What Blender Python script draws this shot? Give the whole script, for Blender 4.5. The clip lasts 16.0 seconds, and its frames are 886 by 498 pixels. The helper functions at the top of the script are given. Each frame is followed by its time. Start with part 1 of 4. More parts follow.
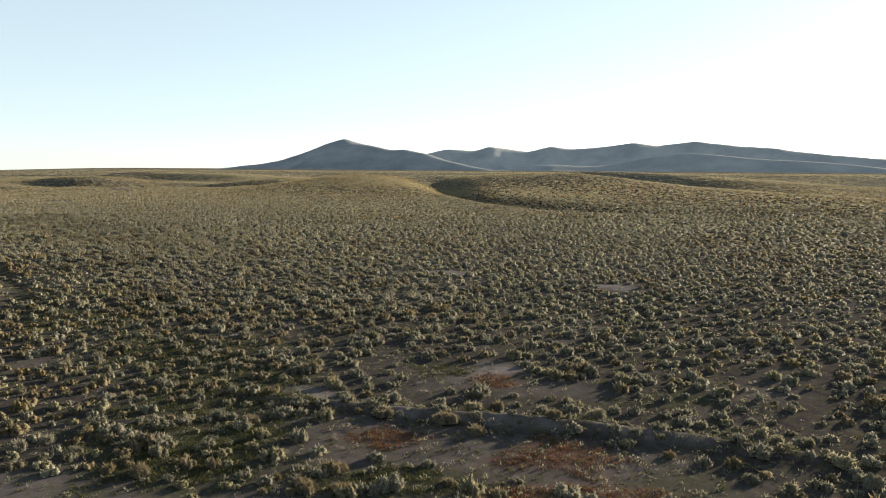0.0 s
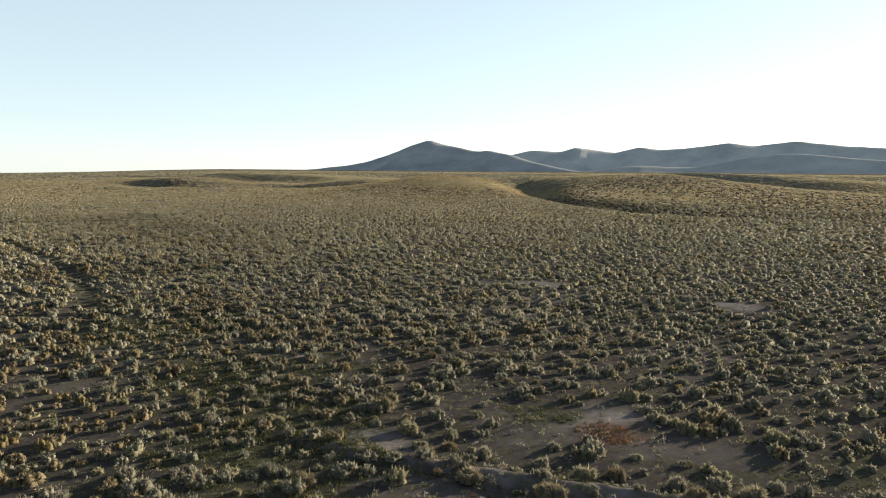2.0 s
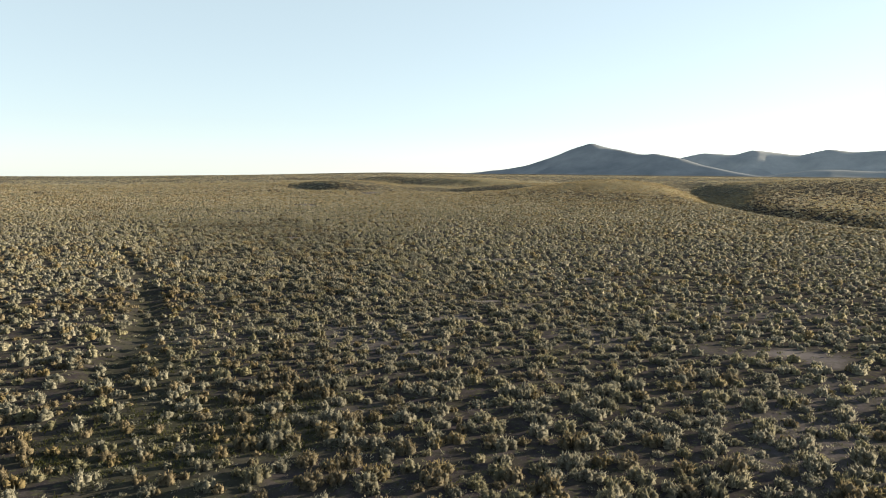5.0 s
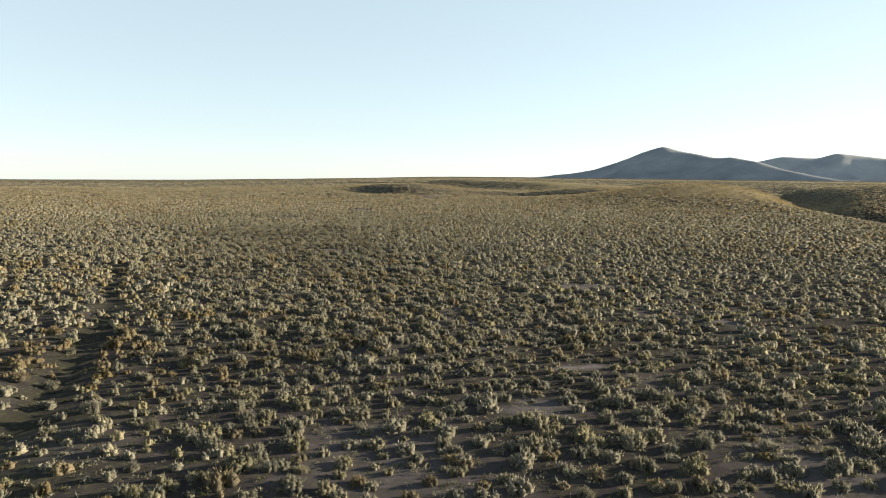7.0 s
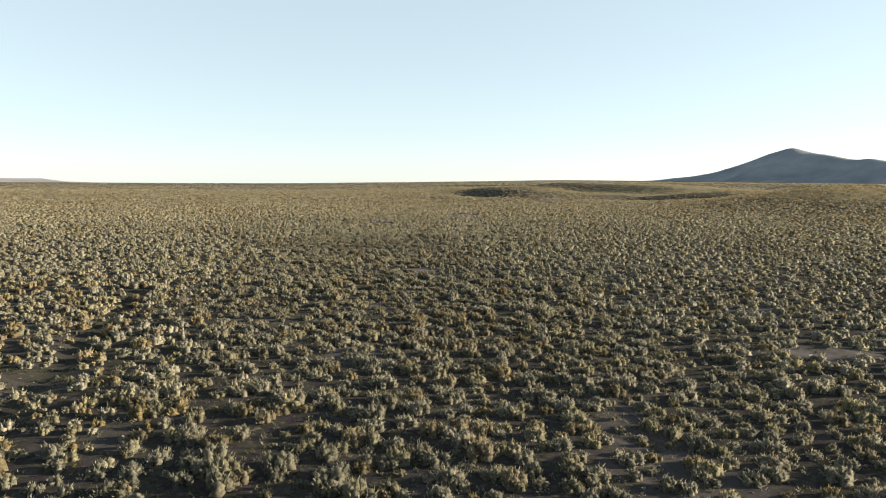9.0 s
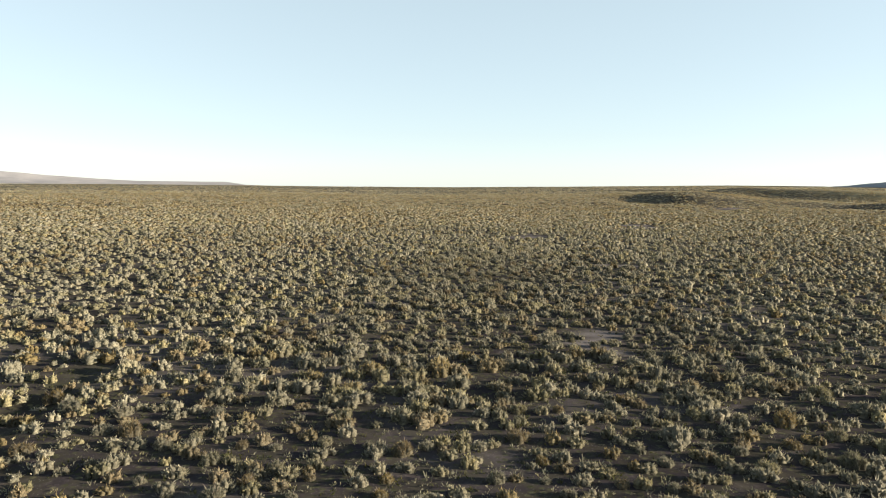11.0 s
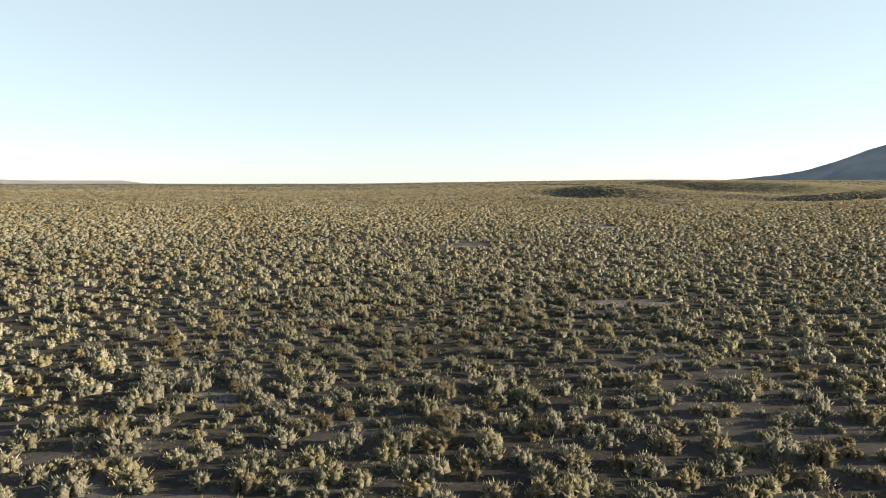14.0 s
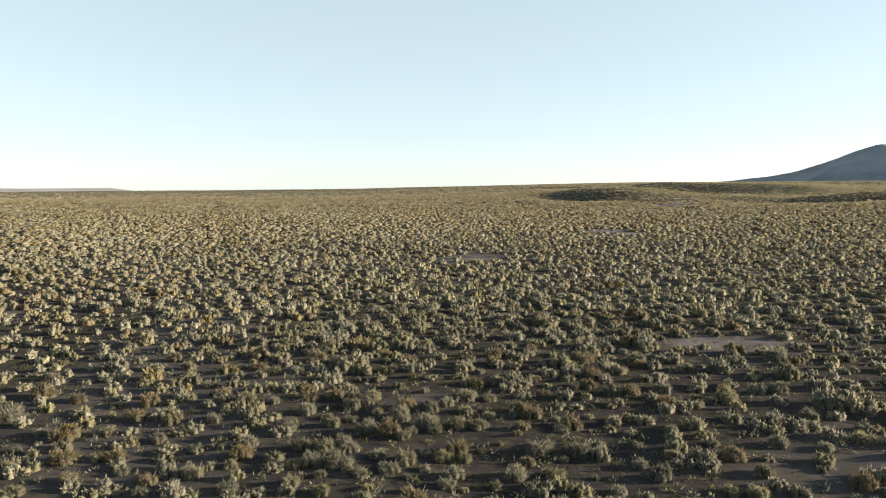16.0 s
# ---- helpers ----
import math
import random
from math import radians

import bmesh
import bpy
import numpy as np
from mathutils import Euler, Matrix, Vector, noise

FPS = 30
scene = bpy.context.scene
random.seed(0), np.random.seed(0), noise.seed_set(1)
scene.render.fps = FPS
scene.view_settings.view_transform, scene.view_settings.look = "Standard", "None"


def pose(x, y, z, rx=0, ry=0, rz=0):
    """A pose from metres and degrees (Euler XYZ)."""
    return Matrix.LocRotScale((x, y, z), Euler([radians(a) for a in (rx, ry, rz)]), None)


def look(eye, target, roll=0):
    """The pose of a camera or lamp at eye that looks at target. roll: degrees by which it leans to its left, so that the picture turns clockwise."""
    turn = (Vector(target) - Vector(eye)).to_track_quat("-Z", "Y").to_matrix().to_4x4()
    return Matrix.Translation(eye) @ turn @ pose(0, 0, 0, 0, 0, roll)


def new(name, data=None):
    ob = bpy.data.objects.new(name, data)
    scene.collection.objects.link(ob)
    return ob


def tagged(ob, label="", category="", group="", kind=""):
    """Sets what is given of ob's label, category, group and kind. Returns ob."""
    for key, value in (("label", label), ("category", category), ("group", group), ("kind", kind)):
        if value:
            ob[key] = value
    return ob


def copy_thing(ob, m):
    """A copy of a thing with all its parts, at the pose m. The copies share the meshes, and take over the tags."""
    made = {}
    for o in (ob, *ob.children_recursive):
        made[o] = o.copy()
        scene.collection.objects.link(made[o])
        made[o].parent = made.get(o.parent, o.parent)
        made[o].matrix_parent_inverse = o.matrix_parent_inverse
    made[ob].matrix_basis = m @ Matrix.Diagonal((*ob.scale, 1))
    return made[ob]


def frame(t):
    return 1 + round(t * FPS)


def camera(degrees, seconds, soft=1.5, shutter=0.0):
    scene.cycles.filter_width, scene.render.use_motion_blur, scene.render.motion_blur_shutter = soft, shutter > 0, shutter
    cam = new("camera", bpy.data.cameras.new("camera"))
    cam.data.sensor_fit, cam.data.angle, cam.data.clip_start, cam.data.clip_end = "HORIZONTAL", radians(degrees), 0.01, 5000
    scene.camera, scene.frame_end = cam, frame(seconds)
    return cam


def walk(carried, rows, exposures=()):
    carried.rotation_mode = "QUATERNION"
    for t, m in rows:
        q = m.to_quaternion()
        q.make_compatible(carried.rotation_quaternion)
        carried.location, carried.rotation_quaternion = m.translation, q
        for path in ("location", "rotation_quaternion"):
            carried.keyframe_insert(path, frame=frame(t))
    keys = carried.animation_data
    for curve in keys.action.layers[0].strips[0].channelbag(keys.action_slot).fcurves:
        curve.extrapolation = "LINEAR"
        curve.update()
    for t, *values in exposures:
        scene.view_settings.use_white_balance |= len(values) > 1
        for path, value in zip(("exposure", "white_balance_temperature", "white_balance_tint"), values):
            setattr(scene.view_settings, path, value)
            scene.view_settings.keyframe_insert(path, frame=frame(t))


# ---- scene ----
cam = camera(65.3, 16.0, soft=0.95)
PATH = [
    (0, (-0.012, 1.037, 11.458), (-0.071, 3.023, 11.229), 0.4),
    (0.5, (-0.129, 1.95, 11.404), (-0.19, 3.936, 11.176), 0.4),
    (1, (-0.38, 3.381, 11.371), (-0.468, 5.366, 11.142), 0.4),
    (1.5, (-0.668, 5.407, 11.371), (-0.852, 7.386, 11.142), 0.5),
    (2, (-1.063, 8.054, 11.318), (-1.361, 10.019, 11.091), 0.4),
    (2.5, (-1.618, 11.086, 11.245), (-2.009, 13.035, 11.02), 0.4),
    (3, (-2.318, 14.407, 11.174), (-2.829, 16.328, 10.952), 0.4),
    (3.5, (-3.143, 17.83, 11.217), (-3.794, 19.707, 10.994), 0.4),
    (3.7, (-3.521, 19.066, 11.219), (-4.195, 20.935, 10.994), 0.4),
    (5.8, (-10.068, 38.481, 10.97), (-10.811, 40.325, 10.753), 0.6),
    (6, (-10.899, 40.401, 10.884), (-11.646, 42.244, 10.668), 0.6),
    (6.5, (-13.148, 45.173, 10.711), (-13.964, 46.987, 10.498), 0.6),
    (7, (-15.518, 50.088, 10.451), (-16.423, 51.859, 10.241), 0.6),
    (7.5, (-17.998, 54.635, 10.173), (-18.945, 56.384, 9.965), 0.5),
    (8, (-20.717, 59.587, 10.02), (-21.804, 61.254, 9.815), 0.5),
    (8.2, (-21.946, 61.663, 9.906), (-23.067, 63.307, 9.702), 0.5),
    (10.3, (-41.633, 86.501, 9.599), (-42.903, 88.033, 9.405), 0.7),
    (10.5, (-43.52, 88.772, 9.538), (-44.852, 90.251, 9.342), 0.8),
    (11, (-48.008, 93.959, 9.253), (-49.505, 95.271, 9.059), 0.7),
    (11.5, (-52.725, 99.067, 9.158), (-54.29, 100.297, 8.966), 0.7),
    (12, (-57.216, 103.649, 8.992), (-58.753, 104.915, 8.8), 0.5),
    (12.5, (-61.642, 107.702, 8.765), (-63.037, 109.123, 8.574), 0.3),
    (13, (-65.341, 110.929, 8.584), (-66.684, 112.397, 8.383), 0.3),
    (13.5, (-68.992, 114.236, 8.343), (-70.323, 115.715, 8.14), 0.2),
    (14, (-72.817, 117.746, 8.144), (-74.138, 119.234, 7.942), 0.2),
    (14.5, (-76.108, 120.717, 8.114), (-77.422, 122.213, 7.925), 0.2),
    (15, (-79.114, 123.391, 7.987), (-80.422, 124.892, 7.798), 0.0),
    (15.5, (-81.023, 124.939, 7.913), (-82.328, 126.443, 7.725), -0.1),
    (16, (-82.182, 125.609, 7.855), (-83.483, 127.116, 7.666), -0.3),
]
walk(cam, [(t, look(eye, target, roll)) for t, eye, target, roll in PATH], [(0, 1.8, 6800, 9), (16, 1.8, 6800, 9)])

# ---------------------------------------------------------------- light
SUN_AZ, SUN_EL = 47.0, 11.5          # degrees, clockwise from +y
world = bpy.data.worlds.new("world")
scene.world = world
world.use_nodes = True
wt = world.node_tree
sky = wt.nodes.new("ShaderNodeTexSky")
sky.sky_type = "NISHITA"
sky.sun_disc = False
sky.sun_elevation, sky.sun_rotation = radians(SUN_EL), radians(SUN_AZ)
sky.altitude, sky.air_density, sky.dust_density, sky.ozone_density = 1500, 0.85, 0.6, 0.7
hazy = wt.nodes.new("ShaderNodeHueSaturation")      # dry hazy air: paler than the clear model
hazy.inputs["Hue"].default_value, hazy.inputs["Saturation"].default_value = 0.490, 0.70
wt.links.new(sky.outputs[0], hazy.inputs["Color"])
veil = wt.nodes.new("ShaderNodeMix")                # thin even haze
veil.data_type = "RGBA"
veil.inputs[7].default_value = (2.86, 3.67, 4.22, 1)
aim = wt.nodes.new("ShaderNodeTexCoord")
part_z = wt.nodes.new("ShaderNodeSeparateXYZ")
thin = wt.nodes.new("ShaderNodeMapRange")           # thick towards the horizon, clear overhead
thin.interpolation_type = "SMOOTHSTEP"
for i, v in ((1, 0.18), (2, 0.75), (3, 0.58), (4, 0.0)):
    thin.inputs[i].default_value = v
wt.links.new(aim.outputs["Generated"], part_z.inputs[0])
wt.links.new(part_z.outputs[2], thin.inputs[0])
wt.links.new(thin.outputs[0], veil.inputs[0])
wt.links.new(hazy.outputs[0], veil.inputs[6])
wt.links.new(veil.outputs[2], wt.nodes["Background"].inputs[0])
wt.nodes["Background"].inputs[1].default_value = 0.069
sun = new("sun", bpy.data.lights.new("sun", "SUN"))
sun.data.energy, sun.data.angle, sun.data.color = 4.5, radians(0.5), (1.0, 0.885, 0.71)
sun_dir = Vector((math.sin(radians(SUN_AZ)) * math.cos(radians(SUN_EL)), math.cos(radians(SUN_AZ)) * math.cos(radians(SUN_EL)), math.sin(radians(SUN_EL))))
sun.matrix_world = look(sun_dir * 200, (0, 0, 0))


# ---------------------------------------------------------------- smooth noise for the plan (arrays)
def lattice(ix, iy, seed):
    h = (ix.astype(np.int64) * 374761393 + iy.astype(np.int64) * 668265263 + seed * 69069) & 0xFFFFFFFF
    h = ((h ^ (h >> 13)) * 1274126177) & 0xFFFFFFFF
    return ((h ^ (h >> 16)) & 0xFFFF) / 65535.0


def vnoise(x, y, size, seed=0):
    x, y = np.asarray(x, float) / size, np.asarray(y, float) / size
    ix, iy = np.floor(x), np.floor(y)
    fx, fy = x - ix, y - iy
    fx, fy = fx * fx * (3 - 2 * fx), fy * fy * (3 - 2 * fy)
    a, b = lattice(ix, iy, seed), lattice(ix + 1, iy, seed)
    c, d = lattice(ix, iy + 1, seed), lattice(ix + 1, iy + 1, seed)
    return (a + (b - a) * fx) * (1 - fy) + (c + (d - c) * fx) * fy


def fbm(x, y, size, seed=0, octaves=4):
    out, amp, tot = 0.0, 1.0, 0.0
    for k in range(octaves):
        out = out + amp * vnoise(0.8 * x + 0.6 * y, 0.8 * y - 0.6 * x, size / 2 ** k, seed + 17 * k)
        tot, amp = tot + amp, amp * 0.5
    return out / tot


def ease(a, b, v):
    u = np.clip((v - a) / (b - a), 0, 1)
    return u * u * (3 - 2 * u)


def along(x, y, line):
    """Distance to a polyline of (x, y, value), its signed side (+ to the right of its run) and the value there."""
    best = np.full(np.shape(x), 1e9)
    side, val = np.zeros(np.shape(x)), np.zeros(np.shape(x))
    for (ax, ay, av), (bx, by, bv) in zip(line[:-1], line[1:]):
        dx, dy = bx - ax, by - ay
        u = np.clip(((x - ax) * dx + (y - ay) * dy) / (dx * dx + dy * dy), 0, 1)
        d = np.hypot(x - ax - u * dx, y - ay - u * dy)
        near = d < best
        best = np.where(near, d, best)
        side = np.where(near, np.sign((x - ax) * dy - (y - ay) * dx), side)
        val = np.where(near, av + (bv - av) * u, val)
    return best, side, val


# ---------------------------------------------------------------- relief of the plain
RIDGE_EAST = [(8, 590, 3.5), (21, 520, 6.3), (45, 475, 8.6), (68, 440, 9.2), (80, 415, 7.8), (90, 390, 6.2), (98, 330, 4.3), (108, 285, 3.5), (126, 250, 2.9), (150, 200, 1.2)]
RIDGE_FAR = [(95, 660, 4.0), (116, 620, 6.0), (146, 550, 6.2), (169, 490, 5.2), (182, 455, 3.6), (200, 410, 1.0)]
GULLY_EAST = [(-32, 610, 1.5), (-24, 520, 5.4), (-12, 430, 7.0), (-8, 372, 6.4), (4, 313, 4.0), (16, 255, 2.6), (32, 208, 1.6), (60, 180, 0.2)]
GULLY_MID = [(-177, 412, 1.8), (-140, 413, 4.2), (-106, 430, 5.5), (-84, 470, 4.5), (-67, 520, 2.0)]
GULLY_FAR = [(85, 560, 2.0), (112, 490, 3.5), (130, 430, 4.0), (146, 360, 3.5), (170, 290, 1.5)]
# crests of low rises with a steep face to the south-west and a long back
SCARP_WEST = [(-270, 437, 1.0), (-250, 421, 3.2), (-229, 405, 4.0), (-209, 387, 3.0), (-194, 370, 0.5)]
HOLLOW_WEST = [(-262, 414, 0.5), (-240, 392, 2.2), (-219, 374, 1.8), (-200, 356, 0.3)]
SCARP_MID = [(-162, 435, 0.3), (-140, 431, 3.0), (-116, 435, 4.4), (-88, 456, 4.0), (-65, 484, 1.5)]
SCARP_NORTH = [(-283, 531, 1.0), (-256, 526, 4.6), (-212, 520, 5.8), (-171, 526, 5.0), (-135, 540, 2.4), (-108, 549, 0.6)]
TRACK = [(-37.0, 57.0, 0.6), (-43.7, 66.3, 0.9), (-50.8, 74.2, 0.9), (-57.3, 80.4, 0.7), (-67.9, 89.8, 0.6), (-84.0, 103.0, 0.4)]
WASH = [(-10.0, 25.0, 2.0), (-10.8, 33.5, 2.2), (-13.5, 39.8, 2.4), (-18.0, 43.0, 2.4), (-26.4, 50.6, 2.4), (-36.0, 60.0, 2.4), (-43.7, 67.5, 1.6)]


def relief(x, y):
    x, y = np.asarray(x, float), np.asarray(y, float)
    r = np.hypot(x + 80, y - 120)
    phi = np.degrees(np.arctan2(-(x + 80), y - 120))
    mask = ease(54, 24, phi) * ease(-80, -45, phi)
    start = 190 + 170 * ease(27, 19, phi)
    u = np.clip((r - start) / (650 - start), 0, 1)
    z = 7.2 * (0.6 * u + 0.4 * u * u * (3 - 2 * u)) * mask
    z = z - np.maximum(0, r - 900) * 0.016 * (1 - mask) * ease(900, 1500, r)
    z = z + 2.5 * (fbm(x, y, 420, 3, 3) - 0.5) * ease(260, 700, r) + 1.0 * (fbm(x, y, 90, 5, 2) - 0.5) * ease(90, 260, r)
    d, s, h = along(x, y, RIDGE_EAST)
    z = z + h * np.exp(-(d / np.where(s > 0, 54, 40)) ** 2)
    z = z + 8.0 * np.exp(-((x + 62) / np.where(x < -62, 44.0, 46.0)) ** 2 - ((y - 402) / np.where(y < 402, 62.0, 95.0)) ** 2)
    for line, front, back in ((SCARP_WEST, 15, 65), (SCARP_MID, 13, 55), (SCARP_NORTH, 18, 100), (RIDGE_FAR, 26, 50)):
        d, s, h = along(x, y, line)
        z = z + h * np.exp(-(d / np.where(s > 0, front, back)) ** 2)
    for line, w in ((GULLY_EAST, 10 + 6 * ease(300, 400, y)), (GULLY_MID, 16), (GULLY_FAR, 26), (HOLLOW_WEST, 13)):
        d, s, h = along(x, y, line)
        z = z - h * np.exp(-(d / w) ** 2)
    d, s, w = along(x, y, TRACK)
    z = z - 0.45 * np.exp(-(d / (1.15 * w)) ** 2)
    z = z + 0.30 * (fbm(x, y, 14, 9, 3) - 0.5) + 0.10 * (vnoise(x, y, 2.6, 12) - 0.5) + 0.16 * (vnoise(0.8 * x + 0.6 * y, 0.8 * y - 0.6 * x, 1.9, 14) - 0.5) * ease(150, 90, np.abs(x + 45) * 0.5 + np.abs(y - 90))
    return z


# ---------------------------------------------------------------- open ground, soils and tracks in the plan
# centre x, y, half length, half width, turn in degrees
BARE = [(-25.6, 79.0, 1.6, 1.2, 30), (-33.0, 114.6, 2.2, 1.7, 30), (-19.3, 103.2, 1.4, 1.2, 0), (-25.3, 86.8, 1.6, 1.0, 40),
        (-70.9, 126.3, 2.6, 1.2, -8), (-73.2, 128.9, 1.6, 1.4, 40), (-89.5, 125.5, 1.6, 0.9, 45), (-95.8, 130.9, 0.8, 0.8, 40),
        (-93.0, 159.6, 2.8, 1.5, 40), (-133.0, 225.3, 5.0, 9.0, 36), (-127.3, 182.8, 3.0, 5.0, 40), (-99.0, 142.9, 0.9, 0.9, 40),
        (-175.6, 354.0, 6.0, 14.0, 25), (-16.0, 47.4, 2.2, 1.0, 30), (-1.5, 77.6, 2.0, 1.6, 0), (1.2, 39.4, 2.2, 1.1, 0), (15.4, 68.0, 2.2, 2.4, 0), (-8.0, 35.6, 3.4, 0.8, -20)]
STRIPPED = [(15.2, 68.0, 2.6, 3.4, 0), (4.8, 37.0, 3.2, 1.6, -10), (0.4, 38.6, 4.2, 2.4, 0), (48.0, 83.5, 3.0, 1.2, 0), (-6.5, 76.9, 1.6, 1.6, 0),
            (-26.4, 39.5, 2.0, 1.2, 30), (1.2, 28.0, 9.0, 3.0, -10)]
RED = [(4.0, 27.9, 2.5, 1.8, -8), (-3.2, 29.6, 1.7, 1.0, 0), (3.2, 24.2, 3.4, 1.1, 0), (1.6, 38.0, 1.3, 1.0, 0)]
GREEN = [(-11.0, 27.0, 3.0, 3.0, 0), (-0.9, 39.6, 2.0, 1.2, 0), (-2.8, 25.4, 3.6, 1.3, 0), (8.0, 25.6, 2.2, 1.2, 0), (10.5, 35.5, 2.4, 1.6, 0)]
GRASSY = [(-52.0, 405.0, 60.0, 62.0, 0), (-150.0, 545.0, 70.0, 45.0, 0), (-222.0, 440.0, 30.0, 20.0, 0), (-115.0, 465.0, 40.0, 25.0, 0)]
GOLD = [(-12.5, 26.5, 3.0, 1.2, 0), (-6.3, 24.8, 1.5, 0.8, 0), (-53.0, 75.0, 5.0, 4.0, 40), (39.0, 94.8, 6.0, 3.0, 0)]
LUSH = [(-24.0, 40.0, 17.0, 15.0, 35), (-34.0, 58.0, 12.0, 8.0, 45), (-49.0, 77.0, 15.0, 8.0, 45)]
SPARSE = [(3.0, 35.0, 17.0, 11.0, -8), (-6.0, 47.0, 9.0, 5.0, 20)]
DARK_SAGE = [(8.0, 36.0, 26.0, 14.0, 0), (-64.0, 133.0, 15.0, 10.0, 30), (14.0, 60.0, 16.0, 16.0, 0)]
TALL_BRUSH = [*LUSH, (-74.0, 103.0, 30.0, 15.0, 40), (-50.0, 82.0, 12.0, 8.0, 45)]
SEEP = [(-12.0, 33.0, 4.0, 9.0, 0), (-17.5, 43.5, 5.0, 5.0, 40), (-28.0, 53.0, 8.0, 4.0, 45)]
ROAD = [(-40.0, 21.0, 3.4), (-17.0, 23.2, 2.2), (-9.5, 22.2, 2.2), (10.0, 20.0, 2.2), (40.0, 17.0, 2.4)]

# crest of the earth bank and its height
BANK = [(-14.0, 36.4, 0.03), (-11.5, 35.3, 0.14), (-8.8, 34.3, 0.22), (-5.8, 33.4, 0.26), (-3.1, 32.9, 0.32), (0.3, 32.0, 0.42), (3.3, 31.4, 0.48), (6.0, 31.0, 0.46), (8.6, 30.2, 0.36), (10.4, 29.8, 0.30), (12.1, 29.0, 0.24), (15.0, 28.0, 0.14), (17.0, 27.3, 0.04)]


def bank_rise(x, y):
    """The bank's height above the ground: a long slope to the south, a short one to the north."""
    d, s, h = along(x, y, BANK)
    return h * ease(1.0, 0.0, d / np.where(s > 0, 1.35, 0.8))


def blots(x, y, items, rough=0.5):
    out = np.zeros(np.shape(x))
    n = (fbm(x, y, 1.6, 31, 3) - 0.5) * rough * 2
    for cx, cy, a, b, turn in items:
        c, s = math.cos(radians(turn)), math.sin(radians(turn))
        u, v = ((x - cx) * c + (y - cy) * s) / a, ((y - cy) * c - (x - cx) * s) / b
        out = np.maximum(out, ease(1.25, 0.75, np.hypot(u, v) + n))
    return out


def lane(x, y, line):
    d, s, w = along(x, y, line)
    return ease(1.3, 0.7, (d + (fbm(x, y, 3.0, 33, 2) - 0.5) * 1.2) / w)


def openness(x, y):
    return np.maximum.reduce([0.9 * blots(x, y, BARE, 0.9), 0.75 * blots(x, y, STRIPPED), 0.85 * lane(x, y, TRACK), lane(x, y, ROAD)])


FLIGHT = [(0, 22, 0), (-4, 42, 0), (-20, 72, 0), (-45, 98, 0), (-75, 122, 0), (-100, 150, 0)]
REACH = 460.0


def in_sight(x, y, margin=4.0):
    """The part of the plan where brush is built plant by plant."""
    west = np.interp(-x, [-400, 0, 30, 60, 100, 150, 460], [16, 16, 34, 56, 86, 94, 122])
    return (y > west - margin) & (x < 0.68 * y + margin + 2) & (np.hypot(x + 60, y - 90) < REACH)


# ---------------------------------------------------------------- materials
def node(t, kind, *links, **values):
    n = t.nodes.new("ShaderNode" + kind)
    for key, v in values.items():
        if key.startswith("i_"):
            n.inputs[int(key[2:])].default_value = v
        else:
            setattr(n, key, v)
    for sock, i in links:
        t.links.new(sock, n.inputs[i])
    return n


def material(name):
    m = bpy.data.materials.new(name)
    m.use_nodes = True
    t = m.node_tree
    return m, t, t.nodes["Principled BSDF"], t.nodes["Material Output"]


def mixc(t, fac, a, b):
    n = t.nodes.new("ShaderNodeMix")
    n.data_type = "RGBA"
    for v, i in ((fac, 0), (a, 6), (b, 7)):
        if isinstance(v, bpy.types.NodeSocket):
            t.links.new(v, n.inputs[i])
        else:
            n.inputs[i].default_value = v if i == 0 else (*v, 1)
    return n.outputs[2]


def mathn(t, op, a, b=0.0, clamp=False):
    n = t.nodes.new("ShaderNodeMath")
    n.operation, n.use_clamp = op, clamp
    for v, i in ((a, 0), (b, 1)):
        if isinstance(v, bpy.types.NodeSocket):
            t.links.new(v, n.inputs[i])
        else:
            n.inputs[i].default_value = v
    return n.outputs[0]


def ramp(t, fac, *stops):
    n = t.nodes.new("ShaderNodeValToRGB")
    t.links.new(fac, n.inputs[0])
    e = n.color_ramp.elements
    while len(e) < len(stops):
        e.new(0.5)
    for el, (p, c) in zip(e, stops):
        el.position, el.color = p, (*c, 1) if len(c) == 3 else c
    return n.outputs[0]


def attr(t, name):
    n = t.nodes.new("ShaderNodeAttribute")
    n.attribute_name = name
    return n.outputs["Fac"]


def noise_tex(t, scale, detail=4.0, rough=0.55):
    c = t.nodes.new("ShaderNodeTexCoord")
    n = node(t, "TexNoise", (c.outputs["Object"], 0))
    n.inputs["Scale"].default_value, n.inputs["Detail"].default_value, n.inputs["Roughness"].default_value = scale, detail, rough
    return n.outputs[0]


SAGE = ((0.139, 0.138, 0.103), (0.308, 0.286, 0.212), (0.465, 0.422, 0.315))


